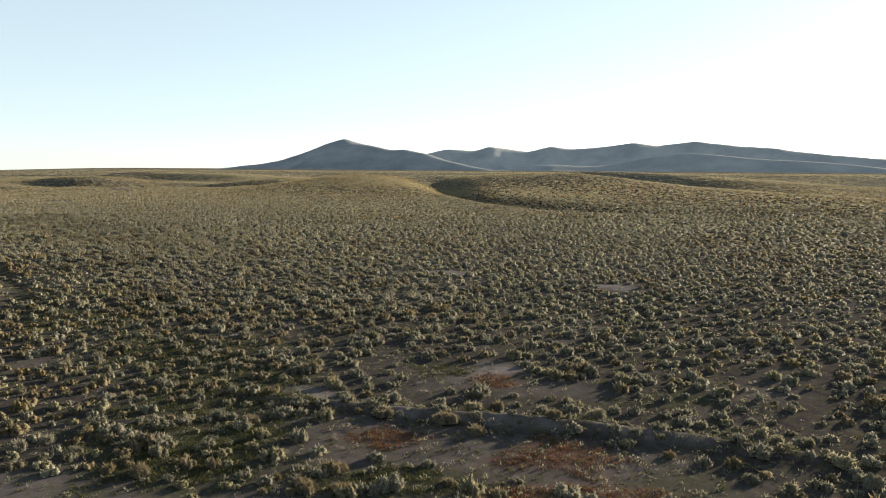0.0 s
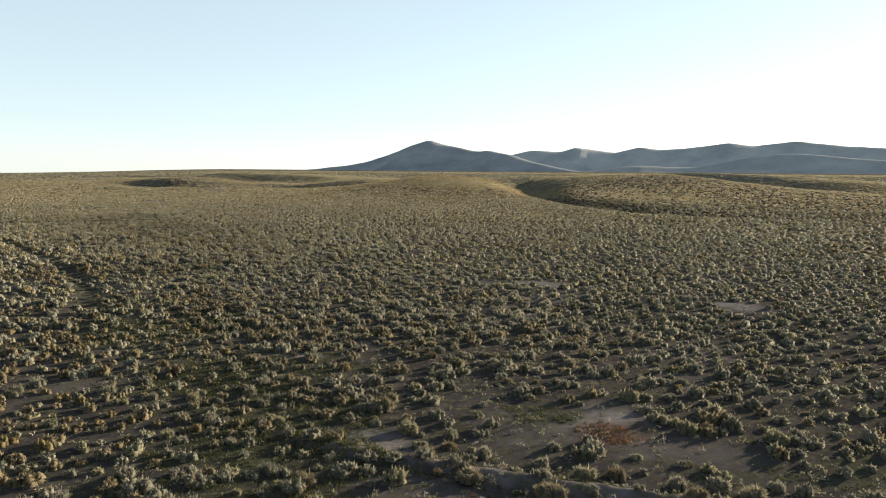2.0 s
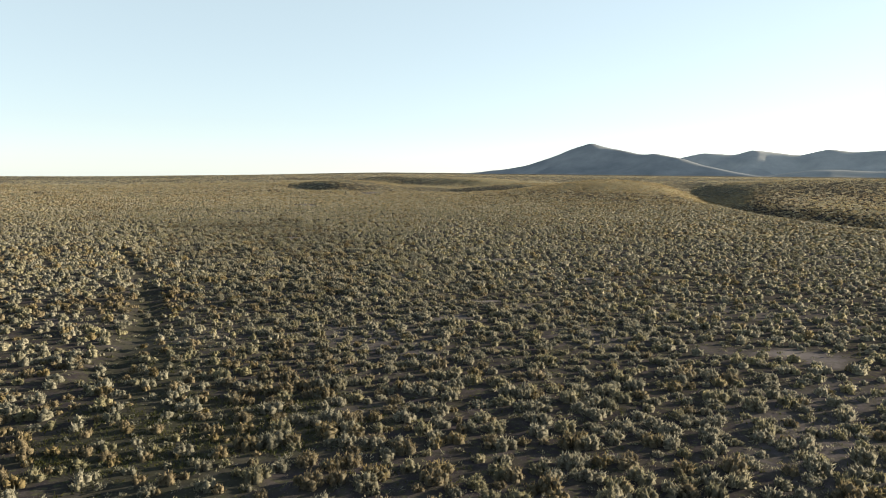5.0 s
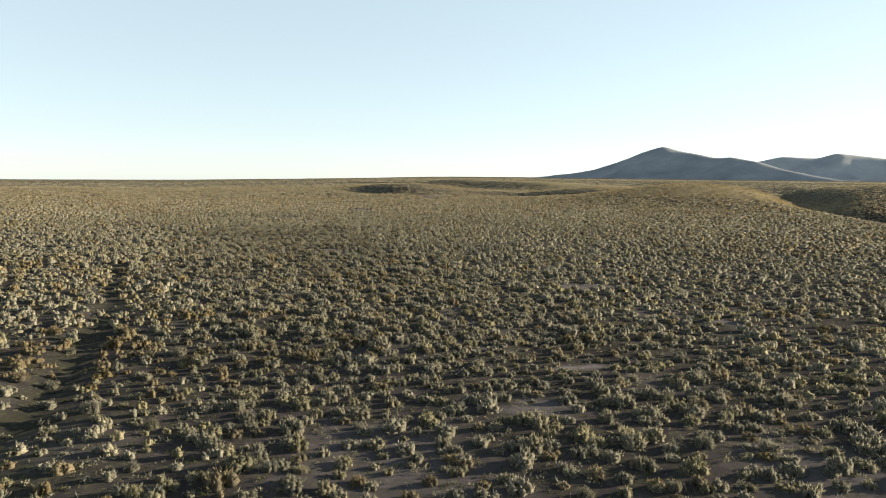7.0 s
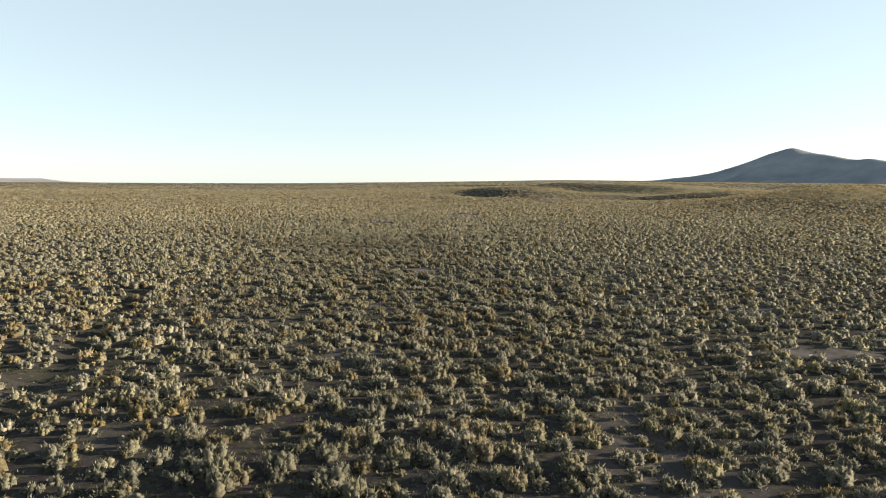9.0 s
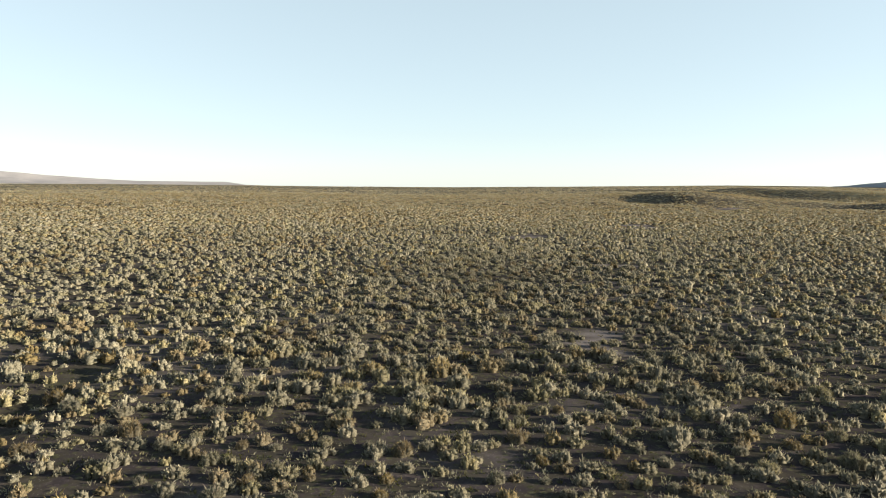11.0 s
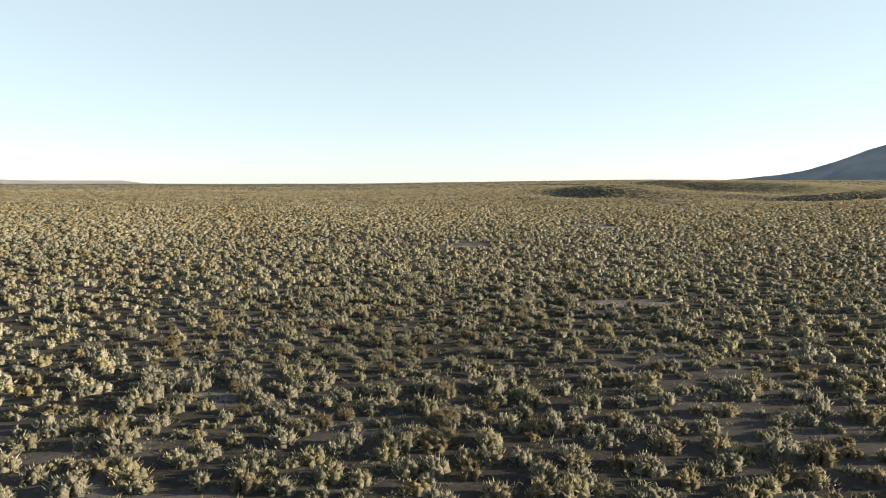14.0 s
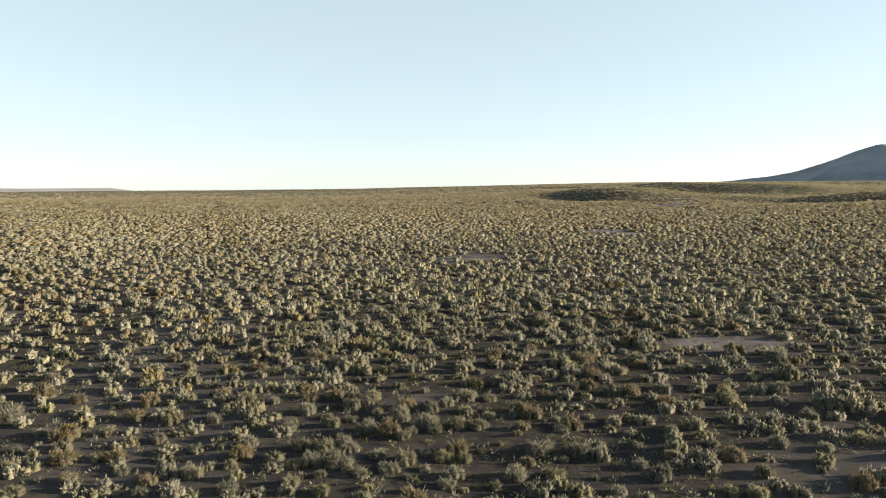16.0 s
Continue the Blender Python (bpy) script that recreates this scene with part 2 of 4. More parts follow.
def soil_material():
    m, t, p, out = material("desert_soil")
    big, mid, fine = noise_tex(t, 0.05, 5), noise_tex(t, 0.6, 6, 0.6), noise_tex(t, 7.0, 6, 0.7)
    col = ramp(t, big, (0.3, (0.030, 0.026, 0.029)), (0.7, (0.053, 0.046, 0.050)))
    col = mixc(t, mathn(t, "MULTIPLY", mid, 0.7), col, (0.030, 0.026, 0.028))
    col = mixc(t, ramp(t, noise_tex(t, 0.9, 6, 0.7), (0.50, (0, 0, 0)), (0.66, (0.7, 0.7, 0.7))), col, (0.092, 0.077, 0.076))
    pale = mixc(t, mid, (0.27, 0.242, 0.238), (0.165, 0.147, 0.147))
    col = mixc(t, mathn(t, "MULTIPLY", attr(t, "pale"), 0.85), col, pale)
    red = mixc(t, fine, (0.080, 0.046, 0.034), (0.158, 0.096, 0.070))
    speck = ramp(t, noise_tex(t, 2.6, 7, 0.75), (0.40, (0.15, 0.15, 0.15)), (0.58, (1, 1, 1)))
    col = mixc(t, mathn(t, "MULTIPLY", attr(t, "red"), speck), col, red)
    col = mixc(t, mathn(t, "MULTIPLY", attr(t, "green"), mathn(t, "MULTIPLY", mid, 0.9)), col, (0.034, 0.040, 0.020))
    # a thin crust of low herbs and dead litter between the bushes
    herb = ramp(t, noise_tex(t, 1.4, 7, 0.68), (0.42, (0, 0, 0)), (0.56, (1, 1, 1)))
    bare = mathn(t, "SUBTRACT", 1.0, mathn(t, "MULTIPLY", mathn(t, "ADD", attr(t, "pale"), mathn(t, "MULTIPLY", attr(t, "red"), 0.5)), 0.9), True)
    col = mixc(t, mathn(t, "MULTIPLY", herb, mathn(t, "MULTIPLY", bare, 0.5)), col, mixc(t, fine, (0.030, 0.030, 0.019), (0.082, 0.076, 0.050)))
    spots = node(t, "TexVoronoi", (t.nodes.new("ShaderNodeTexCoord").outputs["Object"], 0))
    spots.inputs["Scale"].default_value = 3.2
    tuftm = mathn(t, "MULTIPLY", ramp(t, spots.outputs["Distance"], (0.25, (1, 1, 1)), (0.45, (0, 0, 0))), mathn(t, "GREATER_THAN", spots.outputs["Color"], 0.42))
    tuftm = mathn(t, "MULTIPLY", tuftm, bare)
    col = mixc(t, mathn(t, "MULTIPLY", tuftm, 0.8), col, ramp(t, noise_tex(t, 2.0, 5, 0.7), (0.35, (0.032, 0.036, 0.020)), (0.55, (0.075, 0.074, 0.045)), (0.7, (0.13, 0.118, 0.078))))
    # litter of fine stalks and pebbles
    c = t.nodes.new("ShaderNodeTexCoord")
    peb = node(t, "TexVoronoi", (c.outputs["Object"], 0))
    peb.inputs["Scale"].default_value = 9.0
    col = mixc(t, mathn(t, "MULTIPLY", ramp(t, peb.outputs["Distance"], (0.10, (1, 1, 1)), (0.24, (0, 0, 0))), 0.35), col, (0.20, 0.188, 0.175))
    # brush too far to build plant by plant
    vor = node(t, "TexVoronoi", (c.outputs["Object"], 0))
    vor.inputs["Scale"].default_value = 1.15
    leaf = ramp(t, noise_tex(t, 0.35, 6, 0.7), (0.3, tuple(0.8 * c for c in SAGE[0])), (0.5, tuple(0.8 * c for c in SAGE[1])), (0.7, tuple(0.8 * c for c in SAGE[2])))
    leaf = mixc(t, ramp(t, noise_tex(t, 0.012, 4), (0.45, (0, 0, 0)), (0.65, (0.55, 0.55, 0.55))), leaf, (0.13, 0.105, 0.055))
    spot = ramp(t, vor.outputs["Distance"], (0.42, (1, 1, 1)), (0.62, (0, 0, 0)))
    cov = mathn(t, "MULTIPLY", attr(t, "cover"), spot)
    col = mixc(t, cov, col, leaf)
    straw = mixc(t, noise_tex(t, 0.15, 6, 0.7), (0.21, 0.182, 0.108), (0.34, 0.30, 0.19))
    col = mixc(t, mathn(t, "MULTIPLY", attr(t, "straw"), 0.95), col, straw)
    t.links.new(col, p.inputs["Base Color"])
    p.inputs["Roughness"].default_value = 0.95
    p.inputs["Specular IOR Level"].default_value = 0.0
    b1 = node(t, "Bump", (fine, 2))
    b1.inputs["Strength"].default_value, b1.inputs["Distance"].default_value = 0.9, 0.12
    b0 = node(t, "Bump", (noise_tex(t, 1.7, 5, 0.6), 2), (b1.outputs[0], 3))
    b0.inputs["Strength"].default_value, b0.inputs["Distance"].default_value = 0.9, 0.45
    b3 = node(t, "Bump", (mathn(t, "MULTIPLY", tuftm, fine), 2), (b0.outputs[0], 3))
    b3.inputs["Strength"].default_value, b3.inputs["Distance"].default_value = 1.0, 0.25
    b2 = node(t, "Bump", (cov, 2), (b3.outputs[0], 3))
    b2.inputs["Strength"].default_value, b2.inputs["Distance"].default_value = 1.0, 0.6
    t.links.new(b2.outputs[0], p.inputs["Normal"])
    return m


def leaf_material(name, stops):
    m, t, p, out = material(name)
    g = t.nodes.new("ShaderNodeNewGeometry")
    o = t.nodes.new("ShaderNodeObjectInfo")
    tone = mathn(t, "FRACT", mathn(t, "ADD", attr(t, "tone"), mathn(t, "MULTIPLY", attr(t, "vary"), o.outputs["Random"])))
    tone = mathn(t, "MULTIPLY", tone, mathn(t, "SUBTRACT", 1.0, mathn(t, "MULTIPLY", attr(t, "vary"), 0.45)))
    v = mathn(t, "ADD", mathn(t, "MULTIPLY", tone, 0.8), mathn(t, "MULTIPLY", g.outputs["Random Per Island"], 0.2))
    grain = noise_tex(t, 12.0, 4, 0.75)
    col = ramp(t, v, *stops)
    olive = t.nodes.new("ShaderNodeMix")                # some plants are yellower than their neighbours
    olive.data_type, olive.blend_type = "RGBA", "MULTIPLY"
    olive.inputs[7].default_value = (1.0, 0.95, 0.66, 1)
    t.links.new(ramp(t, mathn(t, "FRACT", mathn(t, "MULTIPLY", tone, 7.3)), (0.50, (0, 0, 0)), (0.95, (0.85, 0.85, 0.85))), olive.inputs[0])
    t.links.new(col, olive.inputs[6])
    col = olive.outputs[2]
    # noise darkens spots: twigs, and shade of gaps put into the leaf colour
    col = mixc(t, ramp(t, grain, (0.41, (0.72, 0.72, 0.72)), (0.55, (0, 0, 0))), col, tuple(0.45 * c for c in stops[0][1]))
    # the woody heart is also darkened: inner shade put into its colour
    col = mixc(t, attr(t, "wood_shade"), col, mixc(t, grain, (0.062, 0.058, 0.044), (0.135, 0.125, 0.096)))
    t.links.new(col, p.inputs["Base Color"])
    p.inputs["Roughness"].default_value = 0.8
    leafy = node(t, "Bump", (grain, 2))
    leafy.inputs["Strength"].default_value, leafy.inputs["Distance"].default_value = 0.8, 0.08
    t.links.new(leafy.outputs[0], p.inputs["Normal"])
    p.inputs["Specular IOR Level"].default_value = 0.05
    tr = node(t, "BsdfTranslucent", (col, 0), (leafy.outputs[0], 1))
    mx = node(t, "MixShader", (p.outputs[0], 1), (tr.outputs[0], 2), i_0=0.36)
    t.links.new(mx.outputs[0], out.inputs[0])
    return m


def bark_material():
    m, t, p, out = material("grey_bark")
    t.links.new(ramp(t, noise_tex(t, 18, 4), (0.3, (0.10, 0.08, 0.065)), (0.7, (0.22, 0.185, 0.15))), p.inputs["Base Color"])
    p.inputs["Roughness"].default_value = 0.9
    return m


def hill_material(name, a, b, scale):
    m, t, p, out = material(name)
    n1, n2 = noise_tex(t, scale, 8, 0.62), noise_tex(t, scale * 14, 5, 0.7)
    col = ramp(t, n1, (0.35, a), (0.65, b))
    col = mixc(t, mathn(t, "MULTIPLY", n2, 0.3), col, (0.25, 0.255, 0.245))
    t.links.new(col, p.inputs["Base Color"])
    p.inputs["Roughness"].default_value = 0.95
    p.inputs["Specular IOR Level"].default_value = 0.0
    b0 = node(t, "Bump", (noise_tex(t, scale * 2.2, 7, 0.62), 2))
    b0.inputs["Strength"].default_value, b0.inputs["Distance"].default_value = 0.8, 70.0
    b1 = node(t, "Bump", (n2, 2), (b0.outputs[0], 3))
    b1.inputs["Strength"].default_value, b1.inputs["Distance"].default_value = 0.5, 4.0
    t.links.new(b1.outputs[0], p.inputs["Normal"])
    return m


SOIL = soil_material()
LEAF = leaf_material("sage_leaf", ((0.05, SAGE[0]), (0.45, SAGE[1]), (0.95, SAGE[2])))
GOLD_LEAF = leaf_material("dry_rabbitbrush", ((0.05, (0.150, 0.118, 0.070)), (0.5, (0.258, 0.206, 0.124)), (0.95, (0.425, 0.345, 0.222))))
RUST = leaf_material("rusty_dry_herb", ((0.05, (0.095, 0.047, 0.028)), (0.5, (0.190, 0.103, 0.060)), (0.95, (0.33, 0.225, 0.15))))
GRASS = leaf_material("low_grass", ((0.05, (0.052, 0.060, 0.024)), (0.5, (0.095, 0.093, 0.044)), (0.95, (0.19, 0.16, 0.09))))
BARK = bark_material()
# hillsides paled and blued: distance haze put into their own colours
HILL = hill_material("hazy_sage_hillside", (0.20, 0.218, 0.235), (0.335, 0.347, 0.352), 0.008)
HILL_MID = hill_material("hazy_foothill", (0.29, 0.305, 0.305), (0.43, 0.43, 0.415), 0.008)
HILL_WEST = hill_material("hazy_bare_western_ridge", (0.27, 0.262, 0.278), (0.36, 0.345, 0.35), 0.005)
HILL_FAR = hill_material("hazy_distant_hillside", (0.31, 0.325, 0.33), (0.50, 0.50, 0.485), 0.005)


# ---------------------------------------------------------------- mesh helpers
def soup(name, verts, faces, mats, smooth=False, **floats):
    """A mesh from arrays of corners and triangles or quads, with point attributes."""
    faces = np.asarray(faces, np.int32)
    me = bpy.data.meshes.new(name)
    k = faces.shape[1]
    me.vertices.add(len(verts))
    me.vertices.foreach_set("co", np.asarray(verts, np.float32).ravel())
    me.loops.add(faces.size)
    me.loops.foreach_set("vertex_index", faces.ravel())
    me.polygons.add(len(faces))
    me.polygons.foreach_set("loop_start", np.arange(0, faces.size, k, dtype=np.int32))
    me.update(calc_edges=True)
    me.polygons.foreach_set("use_smooth", np.full(len(faces), smooth))
    for m in mats:
        me.materials.append(m)
    for key, v in floats.items():
        me.attributes.new(key, "FLOAT", "POINT").data.foreach_set("value", np.asarray(v, np.float32))
    return me


def grid_faces(nx, ny):
    i = np.arange(nx * ny).reshape(ny, nx)
    return np.stack([i[:-1, :-1], i[:-1, 1:], i[1:, 1:], i[1:, :-1]], -1).reshape(-1, 4)


def spread(lo, hi, step, fine_lo, fine_hi, far_lo, far_hi):
    """Grid lines: step apart from lo to hi, up to five metres apart as far as the fine ends, then ever wider."""
    mid = np.arange(lo, hi + step / 2, step)

    def out(fine, reach):
        d, s, r = 0.0, step, []
        while d < reach:
            s = min(s * 1.05, 5.0) if d < fine else s * 1.07
            d += s
            r.append(d)
        return np.array(r)
    return np.concatenate([(lo - out(lo - fine_lo, lo - far_lo))[::-1], mid, hi + out(fine_hi - hi, far_hi - hi)])


# ---------------------------------------------------------------- the plain
gx = spread(-130, 45, 1.25, -330, 190, -4700, 3600)
gy = spread(16, 175, 1.25, 16, 660, -900, 4600)
GX, GY = np.meshgrid(gx, gy)
px, py = GX.ravel(), GY.ravel()
built = in_sight(px, py, 6.0) & (np.hypot(px + 60, py - 90) < REACH - 20)
rr = np.hypot(px + 60, py - 90)
cover = np.where(built, 0.85 * ease(REACH - 200, REACH - 30, rr), 0.85) * (1 - openness(px, py))
GZ = relief(GX, GY)


def on_ground(x, y):
    """Height of the ground sheet under a place in the plan."""
    i, j = np.clip(np.searchsorted(gx, x) - 1, 0, len(gx) - 2), np.clip(np.searchsorted(gy, y) - 1, 0, len(gy) - 2)
    u, v = (x - gx[i]) / (gx[i + 1] - gx[i]), (y - gy[j]) / (gy[j + 1] - gy[j])
    return (GZ[j, i] * (1 - u) + GZ[j, i + 1] * u) * (1 - v) + (GZ[j + 1, i] * (1 - u) + GZ[j + 1, i + 1] * u) * v


# green also marks the track: its herbs, and bush shade put into soil colour
me = soup("ground", np.stack([px, py, GZ.ravel()], 1), grid_faces(len(gx), len(gy)), [SOIL], True, cover=cover,
          pale=np.maximum.reduce([blots(px, py, BARE, 1.0) * (0.24 + 0.90 * fbm(px, py, 3.0, 47, 3)), 0.3 * lane(px, py, ROAD), 0.20 * blots(px, py, STRIPPED, 0.8), 0.28 * ease(0.52, 0.72, fbm(px, py, 7.0, 49, 3)) * ease(200, 60, rr) * (1 - 0.8 * blots(px, py, LUSH, 0.3))]),
          red=blots(px, py, RED, 0.7), straw=blots(px, py, GRASSY, 0.4) * (0.4 + 0.6 * fbm(px, py, 30, 37, 3)), green=np.maximum.reduce([blots(px, py, GREEN, 0.8), 1.0 * lane(px, py, TRACK), 0.9 * lane(px, py, WASH), blots(px, py, SEEP, 0.8)]))
tagged(new("ground", me), "dry brown desert soil with pale and reddish bare patches", "ground", kind="structure")


# ---------------------------------------------------------------- hills and mountains
def hill_sheet(name, label, mat, xs, ys, height):
    X, Y = np.meshgrid(xs, ys)
    Z = height(X, Y)
    ob = new(name, soup(name, np.stack([X.ravel(), Y.ravel(), Z.ravel()], 1), grid_faces(len(xs), len(ys)), [mat], True))
    return tagged(ob, label, "mountain", kind="structure")


def spurs(x, y, seed, size):
    """Ridged noise for spurs and ravines, 0 to 1."""
    n = 0.6 * np.abs(2 * fbm(x, y, size, seed, 3) - 1) + 0.4 * np.abs(2 * fbm(x, y, size * 0.45, seed + 5, 3) - 1)
    return np.clip(n * 2.2, 0, 1)


CONE_CREST = ((-1300, -12), (-980, 12), (-873, 25), (-762, 45), (-648, 86), (-579, 116), (-511, 138), (-438, 120), (-343, 102), (-295, 91), (-235, 96),
              (-131, 74), (-75, 55), (0, 34), (100, 12), (200, -8), (300, -15))
RANGE_CREST = ((-700, -40), (-500, 0), (-350, 50), (-195, 100), (-101, 121), (-53, 122), (57, 113), (138, 139), (245, 123), (354, 109), (477, 140), (584, 125), (733, 135),
               (912, 159), (1020, 143), (1209, 166), (1391, 141), (1538, 131), (1678, 108), (1990, 72), (2400, 40), (2900, 10))


def cone_height(x, y):
    crest = sum(np.interp(x + k, *zip(*CONE_CREST)) for k in (-14, 0, 14)) / 3 + 5 * (fbm(x, y, 70, 41, 4) - 0.5)
    ridge = np.sqrt(3001.0 ** 2 - np.clip(x, -1400, 1400) ** 2) - 0.85 * np.maximum(0, x + 511)
    crest = crest * (ridge / np.sqrt(3001.0 ** 2 - np.clip(x, -1400, 1400) ** 2))
    d = (y - ridge) / (70 + 1.15 * np.maximum(crest, 0))
    body = 1.35 / (0.35 + np.cosh(1.5 * d))
    z = (crest + 20) * body - 20
    return z - 22 * (1 - spurs(x, y, 43, 170)) * body * (1 - body) * 2.4 * ease(0, 90, crest)


def range_height(x, y):
    crest = sum(np.interp(x + k, *zip(*RANGE_CREST)) for k in (-13, 0, 13)) / 3 + 5 * (fbm(x, y, 70, 51, 3) - 0.5)
    ridge = np.sqrt(3901.0 ** 2 - np.clip(x, -3000, 3000) ** 2)
    d = (y - ridge) / (120 + 0.95 * np.maximum(crest, 0))
    body = 1.35 / (0.35 + np.cosh(1.4 * d))
    z = (crest + 25) * body - 25
    return z - 85 * (1 - spurs(x, y, 53, 300)) * body * (1 - body) * 2.4 * ease(0, 80, crest)


def foothill_height(x, y):
    ridge = np.sqrt(2801.0 ** 2 - np.clip(x, -2000, 2000) ** 2)
    crest = 74 * np.exp(-((x - 830) / 270) ** 2) + 40 * np.exp(-((x - 1250) / 260) ** 2) + 30 * np.exp(-((x - 330) / 170) ** 2)
    body = 1.35 / (0.35 + np.cosh(1.5 * (y - ridge) / 140))
    return (crest + 15) * body - 15 - 20 * (1 - spurs(x, y, 63, 260)) * body * (1 - body) * 2.4


def west_height(x, y):
    crest = 37 * ease(1500, 560, y) * (0.7 + 0.7 * fbm(x, y, 260, 71, 4)) - 8
    body = np.exp(-np.abs((x + 4150) / 330) ** 1.5)
    return (crest + 25) * body - 25 - 16 * (1 - spurs(x, y, 73, 260)) * body * (1 - body) * 2


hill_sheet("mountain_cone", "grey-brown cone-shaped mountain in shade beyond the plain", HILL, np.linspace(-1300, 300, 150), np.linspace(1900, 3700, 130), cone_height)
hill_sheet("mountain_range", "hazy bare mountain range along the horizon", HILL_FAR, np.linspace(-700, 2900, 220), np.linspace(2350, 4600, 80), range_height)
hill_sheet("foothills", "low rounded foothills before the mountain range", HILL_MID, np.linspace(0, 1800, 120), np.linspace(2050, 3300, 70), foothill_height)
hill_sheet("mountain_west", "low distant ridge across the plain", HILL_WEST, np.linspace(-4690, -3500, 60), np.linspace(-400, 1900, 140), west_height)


# ---------------------------------------------------------------- brush
def dome(rings, segs, r, h, rough, rng):
    """An uneven leafy heart of a bush: rings of corners up to a top."""
    v, f = [], []
    for k in range(rings):
        u = k / rings
        for s in range(segs):
            a = 2 * math.pi * (s + 0.5 * (k % 2)) / segs
            q = r * math.cos(u * 1.5) ** 0.8 * (1 + rough * rng.uniform(-1, 1))
            v.append((q * math.cos(a), q * math.sin(a), h * (0.08 + 0.9 * math.sin(u * 1.5)) * (1 + 0.5 * rough * rng.uniform(-1, 1))))
    top = len(v)
    v.append((0.05 * rng.uniform(-1, 1), 0.05 * rng.uniform(-1, 1), h))
    for k in range(rings - 1):
        for s in range(segs):
            a, b = k * segs + s, k * segs + (s + 1) % segs
            f += [(a, b, b + segs), (a, b + segs, a + segs)]
    for s in range(segs):
        f.append(((rings - 1) * segs + s, (rings - 1) * segs + (s + 1) % segs, top))
    return np.array(v), np.array(f)


def joined(*pieces):
    vs, fs, n = [], [], 0
    for v, f in pieces:
        vs.append(v)
        fs.append(f + n)
        n += len(v)
    return np.concatenate(vs), np.concatenate(fs)


def sprigs(base, way, length, width, rng):
    """Thin pointed leaf sprigs: one triangle each."""
    n = len(base)
    way = way / np.linalg.norm(way, axis=1, keepdims=True)
    side = np.cross(way, rng.normal(size=(n, 3)))
    side *= (width / np.linalg.norm(side, axis=1) * 0.5)[:, None]
    v = np.stack([base - side, base + side, base + way * length[:, None]], 1)
    return v.reshape(-1, 3), np.arange(n * 3).reshape(-1, 3)


def foliage(seed, lobes, n, wide, rings=2, segs=4, wood_shade=0.3, length=1.0):
    """A bush one metre across: rounded lobes of uneven height on a woody heart darkened as if shaded, bristling with
    upright leafy sprigs.
    """
    rng = np.random.default_rng(seed)
    k = np.arange(lobes)
    a = 2 * math.pi * (k + rng.uniform(-0.35, 0.35, lobes)) / max(1, lobes - 1)
    q = rng.uniform(0.20, 0.33, lobes) * (1.0 if lobes > 4 else 0.74) * np.where(k == 0, 0.25 * (lobes > 1), 1.0)
    r = rng.uniform(0.17, 0.26, lobes) if lobes > 3 else rng.uniform(0.24, 0.34, lobes) if lobes > 1 else np.full(1, 0.46)
    up = rng.uniform(0.32, 0.50, lobes) + 0.10 * (k == 0)
    own = rng.choice(lobes, n, p=r ** 2 / np.sum(r ** 2))
    t, u = rng.uniform(0, 6.283, n), np.sqrt(rng.uniform(0, 1, n))
    lift = np.sqrt(np.maximum(0.03, 1 - u * u))
    out = np.column_stack([np.cos(t) * u, np.sin(t) * u, 0 * u])
    c = np.column_stack([q * np.cos(a), q * np.sin(a), 0 * q])
    base = c[own] + out * r[own][:, None] * 0.92
    base[:, 2] = up[own] * lift * rng.uniform(0.55, 0.92, n)
    way = 0.75 * out + c[own] * 0.8 + (0, 0, 0.9) + rng.normal(0, 0.28, (n, 3))
    shoots = sprigs(base, way, length * rng.uniform(0.08, 0.19, n), wide * rng.uniform(0.7, 1.3, n), rng)
    pieces = [shoots]
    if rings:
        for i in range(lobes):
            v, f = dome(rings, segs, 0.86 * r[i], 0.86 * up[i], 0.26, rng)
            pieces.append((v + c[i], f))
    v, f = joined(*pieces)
    return v, f, np.r_[np.zeros(3 * n), np.full(len(v) - 3 * n, wood_shade)]


def trunk(seed):
    """Crooked woody stems that fork from one root to under the leaves."""
    rng = np.random.default_rng(seed)
    v = [np.array((0.04 * math.cos(2.094 * q), 0.04 * math.sin(2.094 * q), -0.05)) for q in range(3)]
    f = []
    for k in range(6):
        a, lean = k + rng.uniform(0, 0.8), rng.uniform(0.25, 0.5)
        low = [0, 1, 2]
        for r, h, turn, w in ((lean * 0.4, 0.22, 0.0, 0.022), (lean, 0.5, 0.3, 0.008)):
            c = np.array([r * math.cos(a + turn), r * math.sin(a + turn), h]) + rng.normal(0, 0.02, 3)
            ring = []
            for q in range(3):
                ring.append(len(v))
                v.append(c + (w * math.cos(2.094 * q), w * math.sin(2.094 * q), 0))
            for q in range(3):
                f += [(low[q], low[(q + 1) % 3], ring[(q + 1) % 3]), (low[q], ring[(q + 1) % 3], ring[q])]
            low = ring
    return np.array(v), np.array(f), np.ones(len(v))


def tuft(seed, n):
    rng = np.random.default_rng(seed)
    base = np.column_stack([rng.normal(0, 0.22, (n, 2)), np.zeros(n)])
    way = np.column_stack([rng.normal(0, 0.55, (n, 2)), np.ones(n)])
    return (*sprigs(base, way, rng.uniform(0.2, 0.5, n), rng.uniform(0.08, 0.16, n), rng), np.zeros(3 * n))


